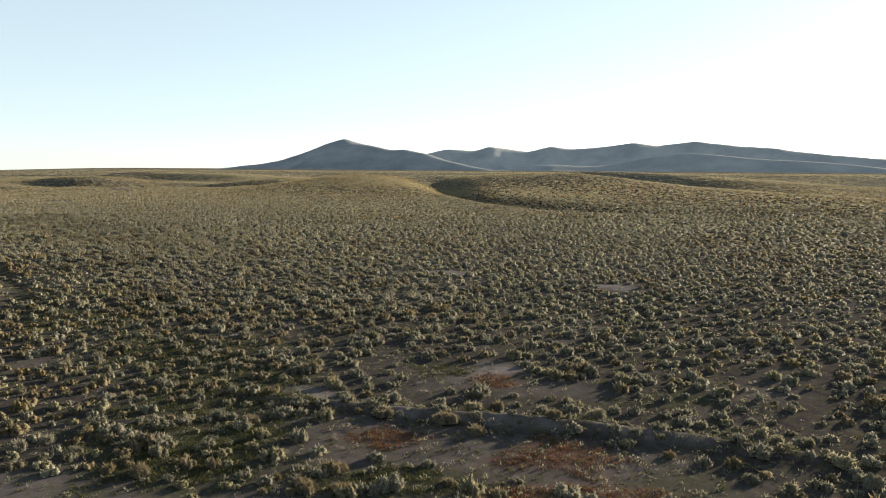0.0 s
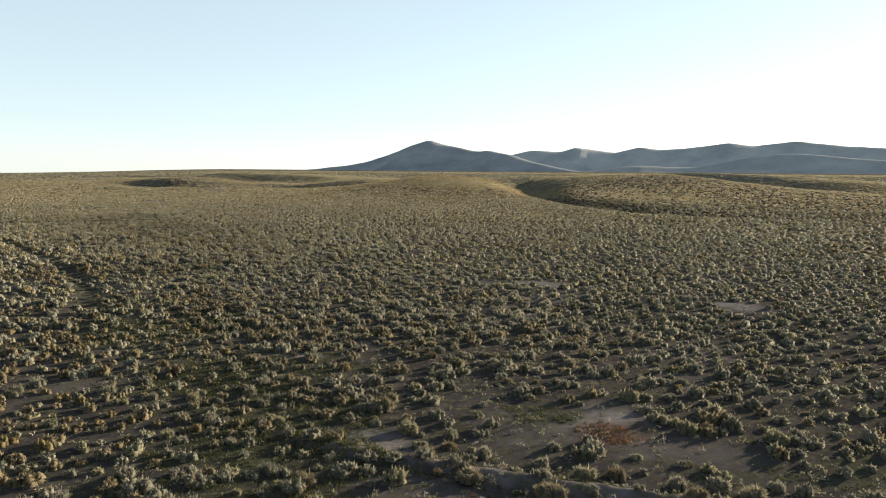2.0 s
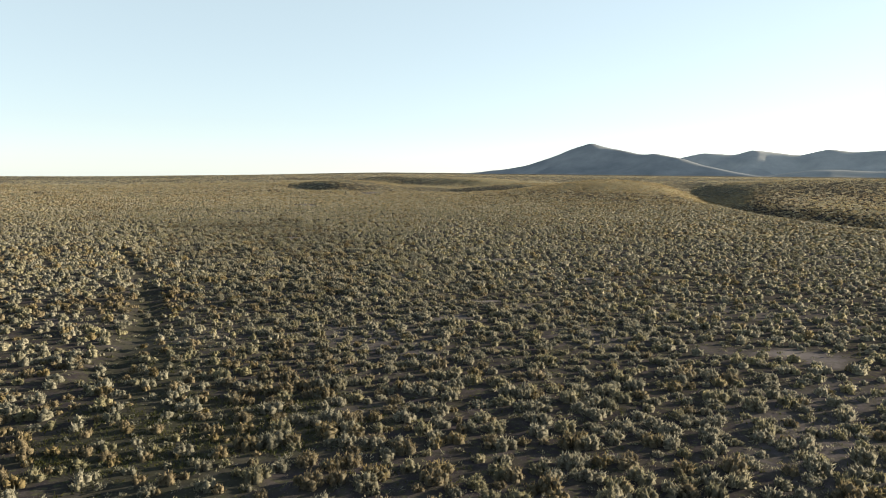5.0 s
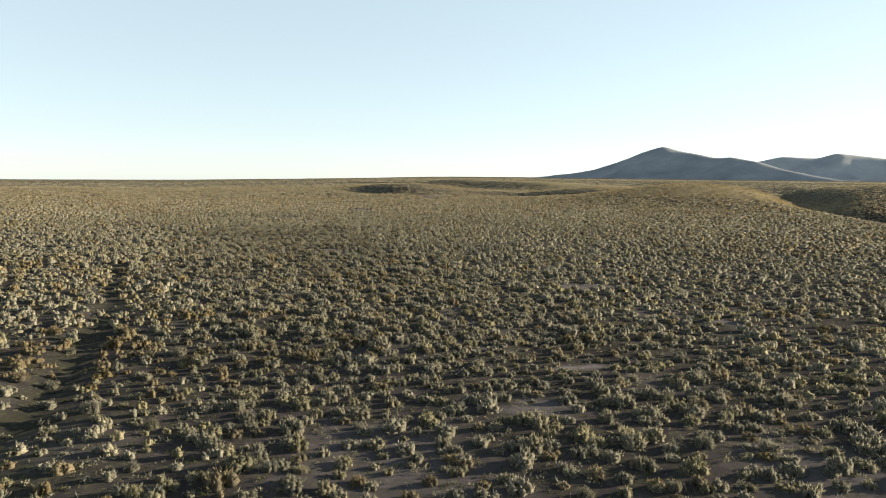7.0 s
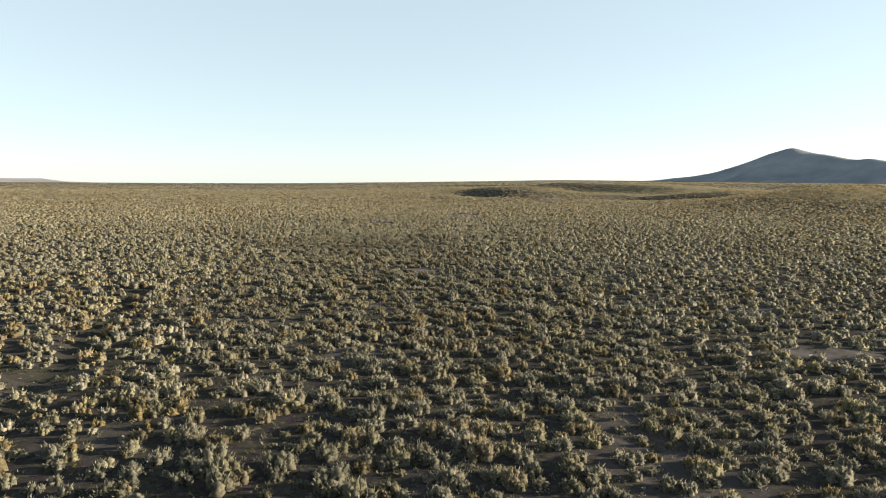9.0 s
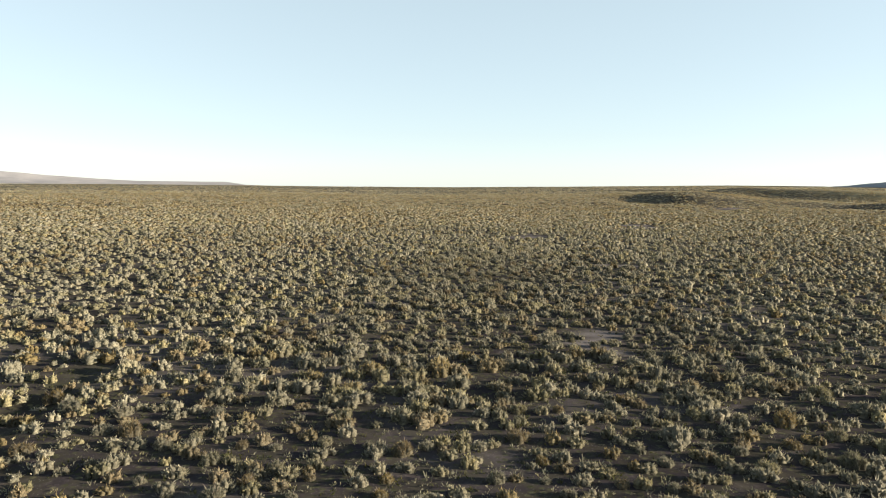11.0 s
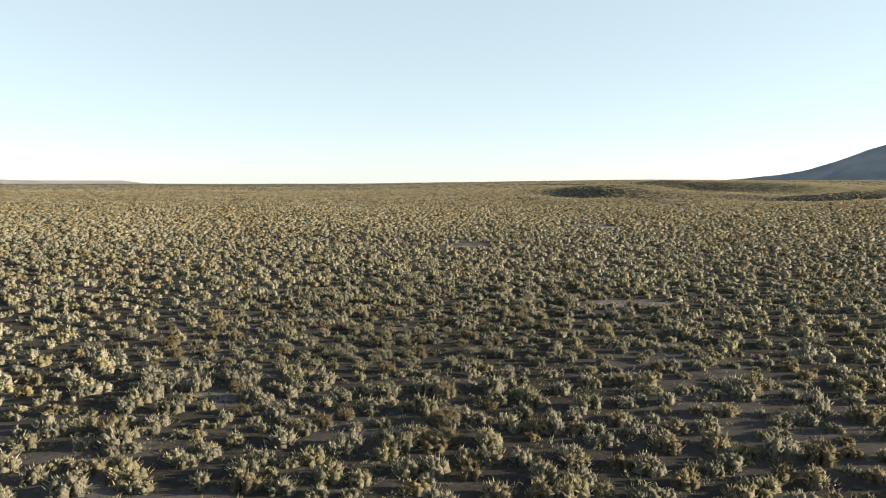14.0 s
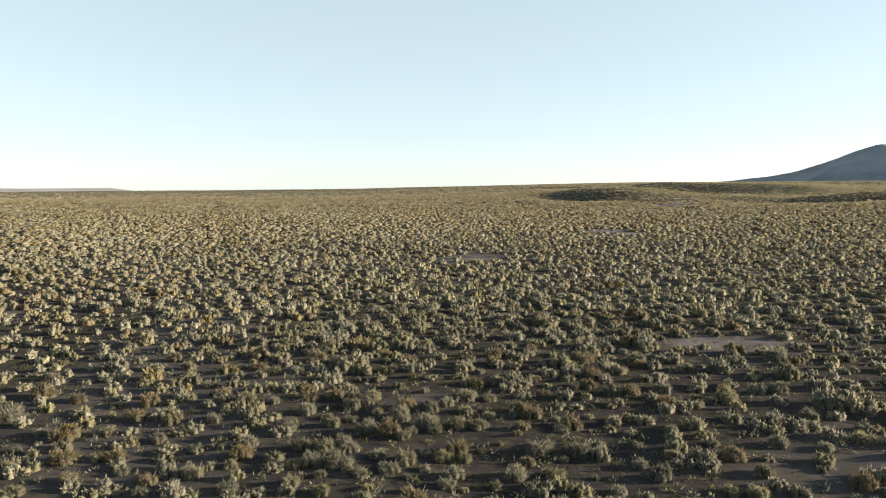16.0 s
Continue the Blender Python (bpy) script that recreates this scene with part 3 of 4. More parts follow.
def planted(name, label, category, mat, models, x, y, size, tall, turn, tone):
    """Many plants in one mesh of kind stuff: each takes one of the models, its place, size and turn."""
    vs, fs, ts, ds, n = [], [], [], [], 0
    z = on_ground(x, y) - 0.03 + bank_rise(x, y)
    pick = np.arange(len(x)) % len(models)
    for k, (v, f, wood_shade) in enumerate(models):
        i = np.nonzero(pick == k)[0]
        if not len(i):
            continue
        c, s = np.cos(turn[i])[:, None], np.sin(turn[i])[:, None]
        w = size[i][:, None]
        q = np.stack([w * (v[:, 0] * c - v[:, 1] * s) + x[i][:, None], w * (v[:, 0] * s + v[:, 1] * c) + y[i][:, None],
                      w * tall[i][:, None] * v[:, 2] + z[i][:, None]], -1)
        vs.append(q.reshape(-1, 3))
        fs.append((f[None] + (np.arange(len(i)) * len(v))[:, None, None]).reshape(-1, 3) + n)
        ts.append(np.repeat(tone[i], len(v)))
        ds.append(np.tile(wood_shade, len(i)))
        n += len(i) * len(v)
    me = soup(name, np.concatenate(vs), np.concatenate(fs), [mat], True, tone=np.concatenate(ts), wood_shade=np.concatenate(ds))
    return tagged(new(name, me), label, category, kind="stuff")


# the larger bushes that stand out, by stretches of the plan: x, y, width
SAGE_ROW_A = [(-108.0, 133.2, 1.45), (-105.6, 133.3, 0.67), (-104.6, 132.3, 0.53), (-112.3, 136.1, 0.85), (-105.7, 135.5, 0.69), (-104.1, 134.7, 0.75), (-102.4, 135.5, 0.82), (-102.2, 133.6, 0.59), (-100.7, 133.6, 0.65), (-101.3, 132.5, 0.75), (-101.5, 131.2, 0.83), (-99.0, 133.3, 0.69), (-99.0, 134.8, 0.89), (-106.3, 139.6, 0.87), (-103.4, 139.3, 1.25), (-102.5, 137.5, 0.85), (-99.8, 137.0, 0.87), (-100.2, 136.4, 0.48), (-98.8, 135.8, 0.63), (-102.4, 139.8, 0.67), (-102.6, 140.8, 0.57), (-105.0, 142.8, 0.89), (-105.7, 142.2, 0.90), (-100.8, 140.0, 0.96), (-100.4, 139.1, 0.62), (-99.2, 139.8, 0.81), (-97.6, 138.9, 0.75), (-98.4, 137.9, 0.84), (-97.4, 136.9, 0.70), (-96.5, 136.1, 0.75), (-96.3, 136.9, 0.51), (-95.5, 136.3, 0.72),]
SAGE_ROW_B = [(-97.4, 134.8, 0.92), (-96.0, 137.6, 0.51), (-100.7, 142.0, 0.89), (-98.9, 141.5, 0.63), (-98.0, 141.1, 0.61), (-96.7, 140.9, 0.58), (-96.1, 138.8, 0.80), (-94.5, 138.4, 0.42), (-94.8, 137.2, 0.49), (-93.9, 137.8, 0.48), (-94.5, 139.1, 0.51), (-97.6, 143.6, 0.86), (-95.8, 143.7, 0.72), (-95.2, 144.3, 0.62), (-94.0, 142.8, 0.48), (-94.2, 140.4, 0.71), (-94.0, 141.9, 0.37), (-92.0, 142.2, 0.45), (-92.4, 139.5, 0.57), (-91.5, 140.2, 0.46), (-92.9, 138.8, 0.40), (-95.2, 148.3, 0.70), (-93.8, 148.6, 1.04), (-92.2, 145.6, 0.86), (-93.1, 145.6, 0.52), (-93.8, 144.7, 0.51), (-92.5, 150.1, 1.19), (-90.4, 145.9, 0.70), (-90.8, 144.4, 0.57), (-89.7, 144.2, 0.65), (-90.1, 143.1, 0.71), (-89.4, 142.7, 0.95),]
SAGE_ROW_C = [(-89.8, 141.2, 0.66), (-90.7, 141.6, 0.42), (-89.1, 145.7, 0.68), (-90.2, 150.3, 1.28), (-90.8, 149.0, 0.78), (-89.1, 152.5, 1.11), (-87.5, 150.0, 1.12), (-87.6, 147.0, 0.91), (-87.3, 144.7, 0.82), (-87.1, 143.3, 0.86), (-85.8, 148.8, 1.06), (-86.5, 147.6, 0.71), (-90.6, 157.6, 1.45), (-88.2, 159.6, 1.06), (-95.2, 153.5, 1.22), (-99.3, 147.7, 0.70), (-84.0, 116.2, 1.09), (-87.0, 118.3, 0.99), (-83.6, 118.1, 0.66), (-82.3, 116.6, 0.83), (-82.5, 119.5, 0.88), (-78.4, 118.8, 0.75), (-80.3, 122.9, 0.55), (-79.5, 116.7, 0.75), (-76.8, 120.4, 0.56), (-75.4, 121.2, 0.55), (-77.4, 118.5, 0.72), (-76.4, 119.3, 0.71), (-80.3, 128.6, 1.01), (-76.1, 125.6, 0.85), (-76.2, 124.5, 0.51), (-75.0, 126.3, 0.95),]
SAGE_ROW_D = [(-76.5, 128.5, 1.04), (-75.6, 129.8, 1.06), (-73.7, 122.7, 0.73), (-73.0, 126.0, 0.70), (-73.4, 124.4, 0.48), (-71.4, 126.1, 0.97), (-71.5, 129.5, 0.87), (-72.0, 130.5, 1.02), (-71.3, 127.8, 0.82), (-71.7, 131.2, 0.58), (-71.5, 133.0, 0.86), (-69.6, 131.5, 0.91), (-69.4, 128.4, 0.71), (-69.2, 127.0, 0.58), (-68.2, 129.4, 0.73), (-67.8, 132.5, 1.16), (-68.3, 134.3, 0.74), (-78.0, 100.5, 1.24), (-76.4, 102.0, 1.19), (-74.6, 100.8, 0.99), (-71.9, 103.2, 0.70), (-71.8, 102.0, 0.92), (-69.6, 102.8, 0.97), (-67.8, 104.2, 0.93), (-69.3, 105.0, 0.66), (-68.5, 106.5, 0.77), (-66.0, 109.1, 0.87), (-70.3, 108.4, 1.09), (-67.0, 101.7, 0.97), (-68.0, 100.8, 0.59), (-69.5, 100.5, 0.62), (-71.8, 99.7, 0.56),]
SAGE_ROW_E = [(-71.7, 98.8, 0.67), (-65.5, 103.5, 0.57), (-67.3, 107.5, 0.65), (-74.0, 104.9, 1.02), (-66.4, 114.3, 0.99), (-62.5, 109.0, 0.88), (-61.5, 110.2, 0.59), (-59.8, 114.3, 0.87), (-60.9, 114.5, 0.56), (-58.7, 117.2, 0.82), (-57.8, 114.4, 0.73), (-63.9, 116.8, 0.75), (-57.4, 116.5, 1.01), (-57.0, 121.3, 1.17), (-55.7, 119.2, 1.32), (-58.5, 112.6, 0.60), (-60.4, 110.0, 0.76), (-59.5, 126.4, 1.45), (-53.4, 75.8, 0.98), (-39.8, 72.1, 0.75), (-39.6, 74.6, 0.67), (-41.9, 70.4, 0.67), (-38.2, 74.4, 0.60), (-37.9, 78.2, 0.93), (-36.8, 78.3, 0.69), (-47.8, 76.8, 1.01), (-49.3, 79.8, 0.87), (-42.1, 80.7, 0.82), (-31.8, 79.9, 0.97), (-30.4, 82.9, 0.93), (-30.0, 80.5, 0.64), (-30.9, 86.3, 0.91),]
SAGE_ROW_F = [(-25.9, 84.2, 0.93), (-28.8, 85.1, 0.61), (-25.1, 88.4, 0.74), (-23.5, 85.8, 0.73), (-22.6, 85.6, 0.96), (-21.0, 91.2, 1.28), (-28.1, 80.8, 0.74), (-31.2, 77.7, 0.60), (-30.4, 78.7, 0.51), (-46.6, 77.8, 1.28), (-39.5, 73.4, 0.54), (-42.4, 71.7, 0.69), (-44.2, 70.7, 0.60), (-48.3, 71.3, 1.16), (-46.0, 66.6, 1.40), (-42.6, 69.3, 1.36), (-41.8, 66.8, 0.96), (-38.7, 69.2, 0.94), (-33.9, 64.5, 0.91), (-35.9, 66.0, 0.84), (-35.8, 71.6, 1.09), (-30.5, 68.6, 0.80), (-24.9, 66.0, 0.79), (-28.6, 63.0, 0.78), (-29.9, 62.6, 0.68), (-27.4, 63.1, 0.76), (-27.4, 66.2, 0.95), (-28.7, 65.8, 0.67), (-35.8, 61.3, 0.64), (-34.6, 60.1, 0.73), (-36.8, 62.5, 0.54), (-35.7, 62.8, 0.52),]
SAGE_ROW_G = [(-26.5, 72.9, 0.78), (-22.3, 78.8, 1.09), (-18.2, 77.8, 1.19), (-15.9, 78.5, 1.21), (-14.5, 73.9, 0.84), (-14.1, 71.7, 0.98), (-18.2, 70.3, 0.95), (-18.6, 73.3, 0.79), (-21.1, 71.3, 0.88), (-19.9, 68.9, 0.92), (-11.9, 75.8, 0.84), (-21.4, 69.6, 0.72), (-12.4, 71.0, 0.84), (-13.8, 70.3, 0.70), (-17.9, 67.4, 0.82), (-27.2, 37.9, 1.33), (-27.2, 39.5, 1.20), (-22.9, 39.2, 1.27), (-22.1, 41.1, 1.14), (-20.2, 38.7, 0.90), (-18.3, 39.1, 1.04), (-15.7, 40.0, 1.02), (-14.5, 39.5, 0.85), (-16.7, 38.7, 0.63), (-16.1, 36.5, 1.08), (-12.9, 36.9, 0.78), (-16.0, 33.9, 0.88), (-13.9, 34.1, 0.73), (-20.0, 34.4, 0.82), (-16.0, 44.4, 1.14), (-10.0, 42.9, 1.34), (-0.0, 43.9, 0.89),]
SAGE_ROW_H = [(6.3, 45.9, 0.96), (0.4, 48.3, 1.17), (-5.0, 36.5, 1.08), (-3.4, 34.6, 1.01), (-7.5, 49.8, 1.05), (-22.5, 34.5, 0.86), (-18.2, 27.6, 1.17), (-15.6, 27.4, 0.98), (-17.5, 28.5, 1.04), (-16.9, 34.4, 1.01), (-10.9, 25.3, 0.70), (-11.3, 31.8, 1.04), (-6.9, 36.8, 1.31), (-1.3, 27.0, 0.85), (0.6, 33.2, 1.32), (3.8, 33.0, 1.03), (5.2, 33.0, 1.18), (6.3, 32.5, 1.32), (7.4, 33.5, 0.91), (7.5, 30.0, 0.96), (10.8, 31.5, 0.88), (9.1, 31.4, 0.64), (7.5, 31.7, 0.72), (14.7, 29.7, 0.88), (13.4, 29.7, 0.87), (13.4, 32.3, 0.77), (10.8, 26.1, 0.89), (11.1, 30.5, 0.63),]
STRAW_ROW_A = [(-104.7, 133.7, 1.40), (-102.8, 132.9, 1.20), (-108.3, 135.5, 0.99), (-109.9, 134.9, 1.43), (-105.9, 137.0, 1.18), (-104.7, 135.9, 1.11), (-94.2, 141.2, 0.45), (-92.7, 141.4, 0.70), (-85.2, 145.6, 1.12), (-99.8, 152.3, 0.99), (-111.2, 140.8, 1.16), (-114.7, 137.3, 0.91), (-85.2, 113.1, 1.21), (-83.7, 113.2, 1.05), (-87.1, 114.9, 0.96), (-83.5, 114.9, 0.84), (-86.7, 116.0, 1.07), (-88.9, 119.8, 1.07), (-82.2, 120.5, 0.66), (-79.7, 120.3, 0.71), (-78.2, 120.4, 0.97), (-77.3, 122.6, 0.60), (-81.4, 124.9, 0.71), (-82.2, 114.0, 1.19), (-74.6, 124.4, 0.88), (-74.3, 98.2, 1.21), (-78.2, 98.7, 1.10), (-80.4, 100.5, 1.45), (-73.9, 101.6, 1.35), (-70.1, 104.1, 0.78), (-67.4, 103.0, 0.90), (-66.3, 104.6, 0.60),]
STRAW_ROW_B = [(-66.1, 108.1, 1.17), (-64.7, 106.4, 0.78), (-64.0, 105.6, 0.75), (-64.5, 112.1, 1.35), (-62.6, 111.3, 0.73), (-65.4, 115.5, 0.75), (-59.7, 111.7, 0.70), (-63.7, 118.7, 0.92), (-58.9, 121.4, 1.45), (-57.7, 119.1, 0.98), (-58.1, 77.9, 1.45), (-42.4, 72.9, 0.82), (-44.1, 75.0, 0.76), (-42.2, 83.6, 1.01), (-49.8, 70.5, 1.45), (-28.3, 68.9, 0.90), (-26.1, 70.0, 0.90), (-27.3, 64.3, 0.78), (-18.6, 31.2, 0.74), (-12.3, 45.2, 1.13), (-3.0, 44.3, 0.75), (-12.2, 25.7, 1.28), (-13.5, 25.9, 0.92), (-7.1, 24.3, 0.58), (-6.1, 24.3, 0.64), (-6.9, 25.5, 0.60), (1.7, 33.3, 1.18), (8.5, 28.3, 0.84),]
SAGE_ROWS = [*SAGE_ROW_A, *SAGE_ROW_B, *SAGE_ROW_C, *SAGE_ROW_D, *SAGE_ROW_E, *SAGE_ROW_F, *SAGE_ROW_G, *SAGE_ROW_H]
STRAW_ROWS = [*STRAW_ROW_A, *STRAW_ROW_B]

# every plant of the plain, on a jittered grid
rng = np.random.default_rng(7)
STEP = 0.95
bx, by = np.meshgrid(np.arange(-470, 340, STEP), np.arange(8, 520, STEP))
bx = (bx + rng.uniform(-0.62, 0.62, bx.shape) * STEP).ravel()
by = (by + rng.uniform(-0.62, 0.62, by.shape) * STEP).ravel()
luck = rng.uniform(0, 1, len(bx))
size = np.clip(0.82 * np.exp(rng.normal(0, 0.32, len(bx))), 0.28, 1.2)
tall = rng.uniform(0.62, 1.0, len(bx))
turn = rng.uniform(0, 6.28, len(bx))
tone = rng.uniform(0, 1, len(bx))
# farther from the flight line brush is paler: haze put into its tone
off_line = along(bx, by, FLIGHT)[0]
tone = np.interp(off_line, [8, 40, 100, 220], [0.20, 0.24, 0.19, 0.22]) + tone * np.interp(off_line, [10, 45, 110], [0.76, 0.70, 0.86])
# greener stretches; in LUSH shade is put into the tone as well
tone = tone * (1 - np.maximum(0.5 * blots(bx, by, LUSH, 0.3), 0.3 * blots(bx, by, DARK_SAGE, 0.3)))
open_here = openness(bx, by)
thick = (0.66 + 0.55 * fbm(bx, by, 11, 21, 3)) * (1 - 0.42 * blots(bx, by, SPARSE, 0.4))
keep = in_sight(bx, by) & (luck < thick * (1 - open_here) ** 1.5 * (1 - 0.6 * blots(bx, by, GRASSY, 0.4)))
size = size * (1 - 0.2 * lane(bx, by, WASH)) * (1 + 0.12 * blots(bx, by, TALL_BRUSH, 0.3))
for lx, ly, lw in SAGE_ROWS + STRAW_ROWS:
    d = np.hypot(bx - lx, by - ly)
    keep &= d > 0.38 * lw + 0.20
    size = np.where(d < 1.8, np.minimum(size, 0.8), size)
gold_here = (rng.uniform(0, 1, len(bx)) < 0.09 + 0.36 * ease(80, 220, np.hypot(bx + 60, by - 90)) + 0.5 * ease(0.55, 0.75, fbm(bx, by, 22, 23, 2)) * 0.5 + 0.6 * blots(bx, by, GOLD) + 0.20 * blots(bx, by, TALL_BRUSH, 0.3) + 0.6 * blots(bx, by, GRASSY, 0.4)) & keep
own = np.array(SAGE_ROWS + STRAW_ROWS)
n_own, n_sage = len(own), len(SAGE_ROWS)
bx, by, size = np.r_[bx, own[:, 0]], np.r_[by, own[:, 1]], np.r_[size, own[:, 2] * np.where(np.arange(n_own) < n_sage, 0.76, 0.72)]
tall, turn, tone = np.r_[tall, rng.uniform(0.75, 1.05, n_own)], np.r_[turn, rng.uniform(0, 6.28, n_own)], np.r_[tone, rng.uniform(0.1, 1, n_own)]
luck, keep = np.r_[luck, np.zeros(n_own)], np.r_[keep, np.ones(n_own, bool)]
gold_here = np.r_[gold_here, np.arange(n_own) >= n_sage]
mine = np.arange(len(bx)) >= len(bx) - n_own
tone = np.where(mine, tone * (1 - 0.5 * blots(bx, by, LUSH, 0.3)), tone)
d_line = along(bx, by, FLIGHT)[0]
d_zone = d_line * rng.uniform(0.82, 1.22, len(bx))                  # zones of detail run into one another
keep &= luck < np.interp(d_line, [50, 90, 160, 230], [1.1, 0.88, 0.60, 0.32])
tall = tall * np.interp(d_line, [15, 40, 90, 230], [1.18, 0.90, 0.80, 0.64])
size = size * np.interp(d_line, [15, 40, 90, 160, 230], [0.96, 1.10, 1.26, 1.45, 1.6])
near, next_to = d_zone < 14, (d_zone >= 14) & (d_zone < 34)
mid, far, rest = (d_zone >= 34) & (d_zone < 76), (d_zone >= 76) & (d_zone < 190), d_zone >= 190

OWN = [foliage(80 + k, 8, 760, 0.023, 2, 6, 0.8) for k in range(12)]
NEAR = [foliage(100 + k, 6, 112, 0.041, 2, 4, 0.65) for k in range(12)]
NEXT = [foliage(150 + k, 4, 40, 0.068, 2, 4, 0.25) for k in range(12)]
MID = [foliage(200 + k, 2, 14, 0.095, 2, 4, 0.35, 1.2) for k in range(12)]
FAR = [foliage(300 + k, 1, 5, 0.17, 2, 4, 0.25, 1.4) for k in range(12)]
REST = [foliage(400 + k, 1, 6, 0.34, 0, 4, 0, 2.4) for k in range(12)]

# the plants of the last stretch of the plan stand as things of their own
focus = np.minimum(np.hypot(bx + 96, by - 141), np.hypot(bx - 0, by - 30) + 2.0)
focus = np.where(mine, -1.0, focus)
single = np.zeros(len(bx), bool)
for sel, count in ((keep & (near | mine) & ~gold_here, 295), (keep & (near | mine) & gold_here, 130)):
    i = np.nonzero(sel)[0]
    single[i[np.argsort(focus[i])[:count]]] = True


def bush_thing(name, label, category, group, leaf_mat, k):
    root = tagged(new(name), label, category, group)
    for part_name, (v, f, wood_shade), mat in (("foliage", OWN[k], leaf_mat), ("trunk", trunk(500 + k), BARK)):
        ob = new(part_name, soup(part_name, v, f, [mat], True, tone=np.full(len(v), 0.081 * k), vary=np.ones(len(v)), wood_shade=wood_shade))
        ob.parent = root
    return root


def stand(masters, idx):
    zz = on_ground(bx[idx], by[idx]) - 0.03 + bank_rise(bx[idx], by[idx])
    for n, (i, z) in enumerate(zip(idx, zz)):
        m = pose(bx[i], by[i], z, 0, 0, math.degrees(turn[i]))
        s = (size[i], size[i], size[i] * tall[i])
        ob = masters[n] if n < len(masters) else copy_thing(masters[n % len(masters)], m)
        ob.matrix_basis = m @ Matrix.Diagonal((*s, 1))


stand([bush_thing("sagebrush", "grey-green sagebrush bush growing on dry soil", "bush", "sagebrush on the plain", LEAF, k) for k in range(12)],
      np.nonzero(single & ~gold_here)[0])
stand([bush_thing("rabbitbrush", "dry straw-coloured rabbitbrush bush on the plain", "bush", "rabbitbrush on the plain", GOLD_LEAF, k) for k in range(12)],
      np.nonzero(single & gold_here)[0])

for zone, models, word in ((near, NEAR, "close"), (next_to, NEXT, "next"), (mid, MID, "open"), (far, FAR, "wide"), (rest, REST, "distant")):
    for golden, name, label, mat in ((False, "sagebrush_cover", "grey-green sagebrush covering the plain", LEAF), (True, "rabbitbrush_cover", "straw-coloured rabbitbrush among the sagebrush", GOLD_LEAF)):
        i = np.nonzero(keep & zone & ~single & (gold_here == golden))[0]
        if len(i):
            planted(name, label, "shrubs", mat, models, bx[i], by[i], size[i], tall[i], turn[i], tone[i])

# brush beyond, low over the far plain
n = 38000
r, a = 440 + 1000 * rng.uniform(0, 1, n) ** 1.6, np.radians(rng.uniform(-40, 88, n))
fx, fy = -60 - r * np.sin(a), 90 + r * np.cos(a)
ok = rng.uniform(0, 1, n) < (0.5 + 0.6 * fbm(fx, fy, 60, 29, 3)) * (1 - 0.5 * blots(fx, fy, GRASSY, 0.4))
fx, fy = fx[ok], fy[ok]
low = [foliage(450 + k, 1, 6, 0.34, 0, 4, 0, 2.4) for k in range(6)]
dry = rng.uniform(0, 1, len(fx)) < 0.35 + 0.5 * blots(fx, fy, GRASSY, 0.4)
for golden, name, label, mat in ((False, "sagebrush_cover", "grey-green sagebrush covering the plain", LEAF), (True, "rabbitbrush_cover", "straw-coloured rabbitbrush among the sagebrush", GOLD_LEAF)):
    i = np.nonzero(dry == golden)[0]
    planted(name, label, "shrubs", mat, low, fx[i], fy[i], rng.uniform(1.6, 2.9, len(i)), rng.uniform(0.28, 0.42, len(i)), rng.uniform(0, 6.28, len(i)), rng.uniform(0.45, 1, len(i)))

# small plants and grass between the bushes
def sprinkle(count, x0, x1, y0, y1, lo, hi):
    x, y = rng.uniform(x0, x1, count), rng.uniform(y0, y1, count)
    d = along(x, y, FLIGHT)[0]
    ok = in_sight(x, y) & (d >= lo) & (d < hi) & (rng.uniform(0, 1, count) < (0.35 + 0.65 * fbm(x, y, 9, 27, 2)) * (1 - 0.45 * np.maximum(blots(x, y, BARE, 0.9), lane(x, y, ROAD))))
    return x[ok], y[ok]


def low_cover(name, label, category, mat, models, x, y, lo, hi):
    n = len(x)
    planted(name, label, category, mat, models, x, y, rng.uniform(lo, hi, n), rng.uniform(0.6, 1.1, n), rng.uniform(0, 6.28, n), rng.uniform(0, 0.42, n))


low_cover("low_sage", "small young sagebrush between the larger bushes", "shrubs", LEAF, [foliage(600 + k, 3, 11, 0.11, 0, 4, 0, 1.7) for k in range(8)],
          *sprinkle(90000, -130, 40, 16, 180, 0, 18), 0.20, 0.50)
low_cover("low_sage", "small young sagebrush between the larger bushes", "shrubs", LEAF, [foliage(620 + k, 2, 8, 0.22, 0, 4, 0, 2.0) for k in range(8)],
          *sprinkle(40000, -150, 60, 16, 200, 17, 36), 0.22, 0.50)
low_cover("dry_grass", "short green and straw-coloured grass tufts", "grass", GRASS, [tuft(700 + k, 7) for k in range(6)],
          *sprinkle(80000, -130, 40, 16, 180, 0, 24), 0.2, 0.55)

n = 60000
sx, sy = rng.uniform(-190, 110, n), rng.uniform(16, 260, n)
d = along(sx, sy, FLIGHT)[0]
ok = in_sight(sx, sy) & (d >= 36) & (d < 85) & (rng.uniform(0, 1, n) < (0.35 + 0.65 * fbm(sx, sy, 9, 27, 2)) * (1 - 0.8 * openness(sx, sy)))
sx, sy = sx[ok], sy[ok]
n = len(sx)
planted("low_sage", "small young sagebrush between the larger bushes", "shrubs", LEAF, [foliage(650 + k, 1, 6, 0.3, 0, 4, 0, 2.4) for k in range(8)], sx, sy,
        rng.uniform(0.22, 0.46, n), rng.uniform(0.7, 1.1, n), rng.uniform(0, 6.28, n), rng.uniform(0, 1, n))


def beside(count, line, reach):
    x, y = rng.uniform(-14, 20, count), rng.uniform(24, 40, count)
    ok = along(x, y, line)[0] < reach * rng.uniform(0, 1, count)
    return x[ok], y[ok]


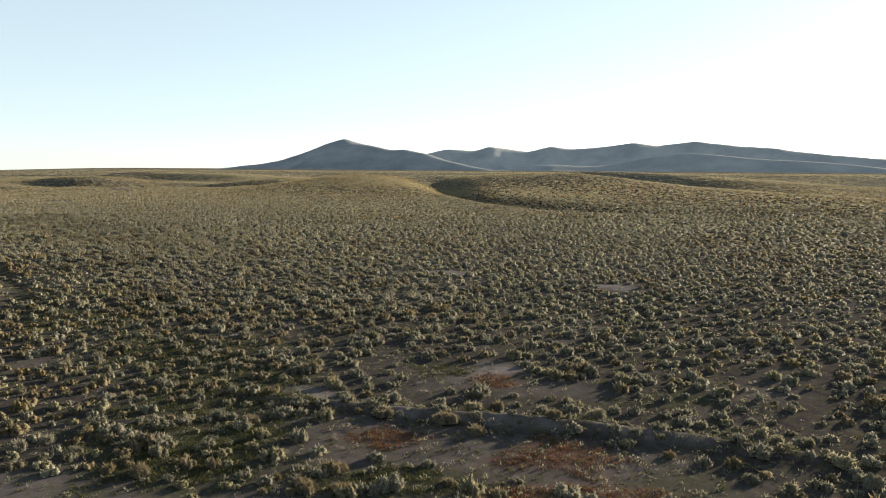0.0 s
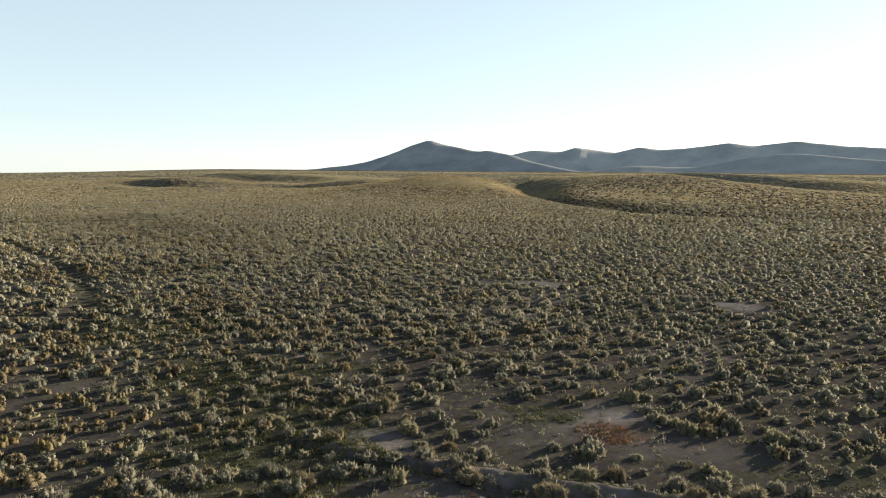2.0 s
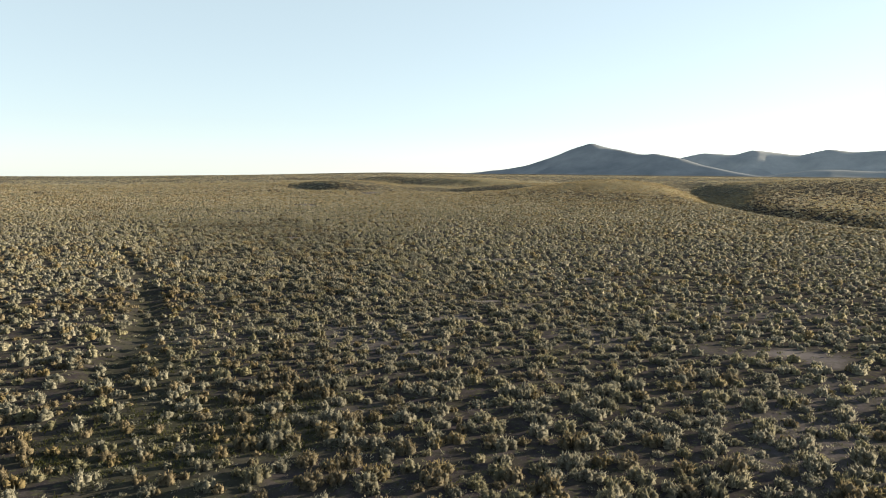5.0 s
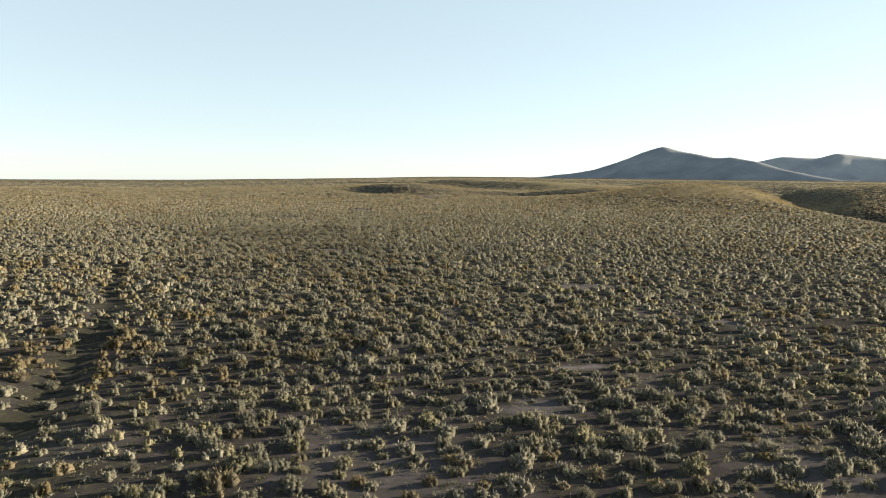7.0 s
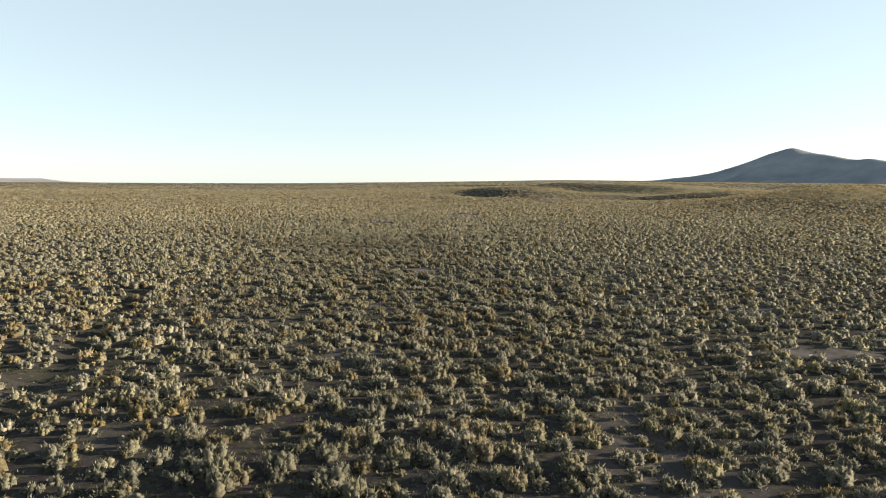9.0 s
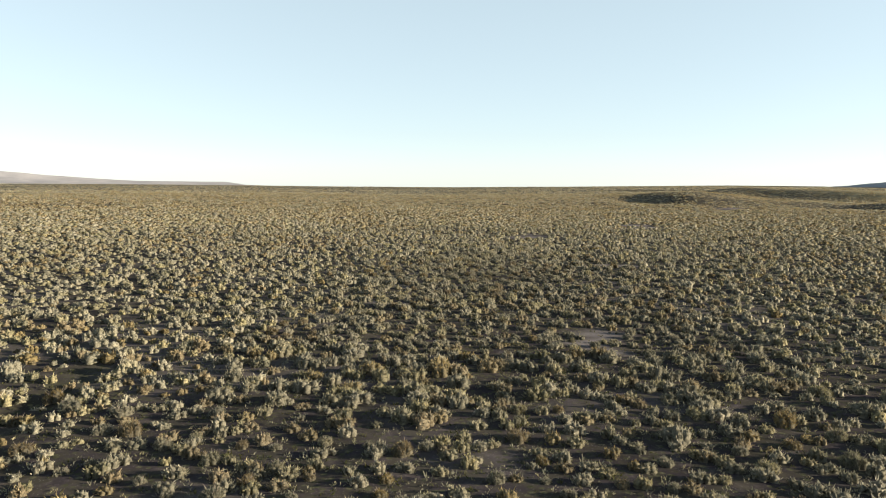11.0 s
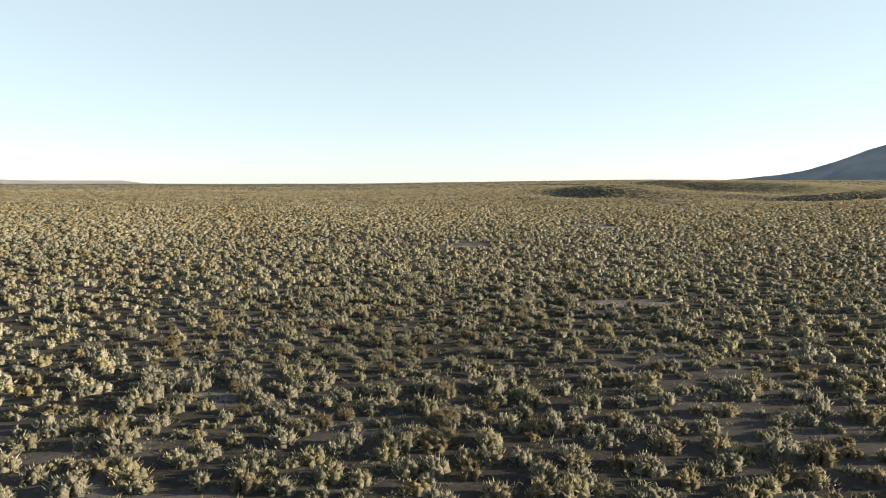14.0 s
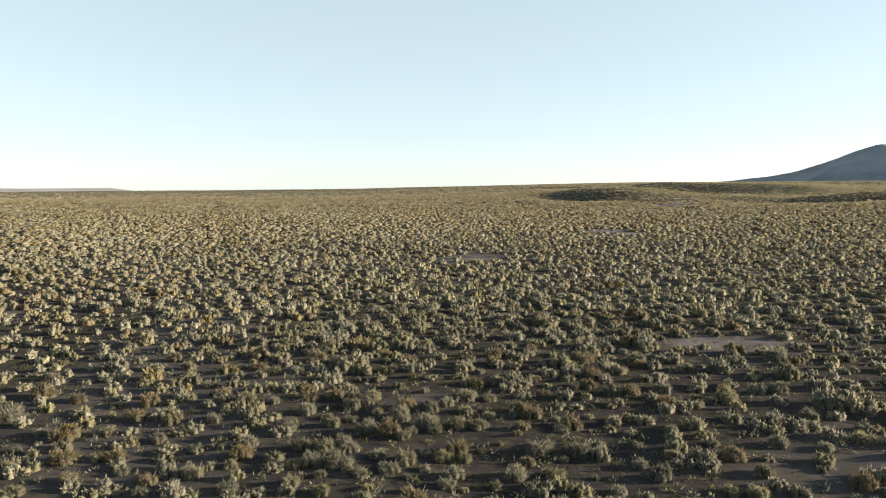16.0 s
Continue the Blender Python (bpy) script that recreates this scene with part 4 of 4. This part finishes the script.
# rusty herbs and green grass on the stripped ground
def in_blots(count, items, lo, hi):
    x, y = rng.uniform(lo[0], hi[0], count), rng.uniform(lo[1], hi[1], count)
    ok = rng.uniform(0, 1, count) < blots(x, y, items, 0.7) * (0.3 + fbm(x, y, 1.5, 67, 2))
    return x[ok], y[ok]


low_cover("dry_grass", "dry grass and herbs growing over the earth bank", "grass", GRASS, [tuft(780 + k, 7) for k in range(6)], *beside(6000, BANK, 1.5), 0.12, 0.32)
low_cover("low_sage", "small young sagebrush between the larger bushes", "shrubs", LEAF, [foliage(680 + k, 3, 18, 0.13, 0, 4, 0, 1.6) for k in range(6)], *beside(700, BANK, 1.8), 0.15, 0.45)
low_cover("rusty_herbs", "rust-brown dry herbs on stripped reddish ground", "herbs", RUST, [tuft(720 + k, 9) for k in range(6)],
          *in_blots(22000, RED, (-8, 21), (9, 43)), 0.18, 0.5)
low_cover("dry_grass", "dark green low herbs along a damp hollow", "grass", GRASS, [tuft(760 + k, 7) for k in range(6)],
          *in_blots(26000, SEEP, (-36, 23), (-6, 60)), 0.2, 0.55)
low_cover("dry_grass", "short green grass tufts on damp ground", "grass", GRASS, [tuft(740 + k, 9) for k in range(6)],
          *in_blots(18000, GREEN, (-16, 22), (2, 44)), 0.2, 0.5)


# ---------------------------------------------------------------- bank of earth beside the old road
def bank(line, seed):
    """A low worn bank of pushed-up earth along a line in the plan."""
    pts = np.array(line, float)
    run = np.concatenate([[0], np.cumsum(np.hypot(*np.diff(pts, axis=0).T))])
    t = np.arange(0, run[-1], 0.16)
    cx, cy = np.interp(t, run, pts[:, 0]), np.interp(t, run, pts[:, 1])
    tx, ty = np.gradient(cx), np.gradient(cy)
    k = np.hypot(tx, ty)
    u = np.linspace(-1.0, 1.6, 25)
    X, Y = cx[:, None] + (ty / k)[:, None] * u, cy[:, None] - (tx / k)[:, None] * u
    worn = (0.22 * (fbm(X, Y, 1.6, seed, 4) - 0.5) + 0.10 * (fbm(X, Y, 0.5, seed + 5, 3) - 0.5)) * np.clip(3 * bank_rise(X, Y), 0, 1)
    Z = on_ground(X, Y) - 0.07 + 1.1 * bank_rise(X, Y) + worn
    # pale earth, strongest along the crest: its sunlit rim put into the colour
    pale = np.clip((1.3 * fbm(X, Y, 0.9, seed + 9, 3) - 0.25) * np.clip(4.0 * bank_rise(X, Y) - 0.3, 0, 1), 0, 0.8)
    return soup("earth_bank", np.stack([X.ravel(), Y.ravel(), Z.ravel()], 1), grid_faces(len(u), len(t)), [SOIL], True,
                pale=pale.ravel(), red=np.zeros(X.size), green=np.clip(2 * fbm(X, Y, 2.0, seed + 11, 2) - 0.9, 0, 1).ravel(), cover=np.zeros(X.size))


tagged(new("earth_bank", bank([(x, y) for x, y, _ in BANK], 81)),
       "low bank of pale pushed-up earth across the sagebrush", "earth bank", kind="structure")
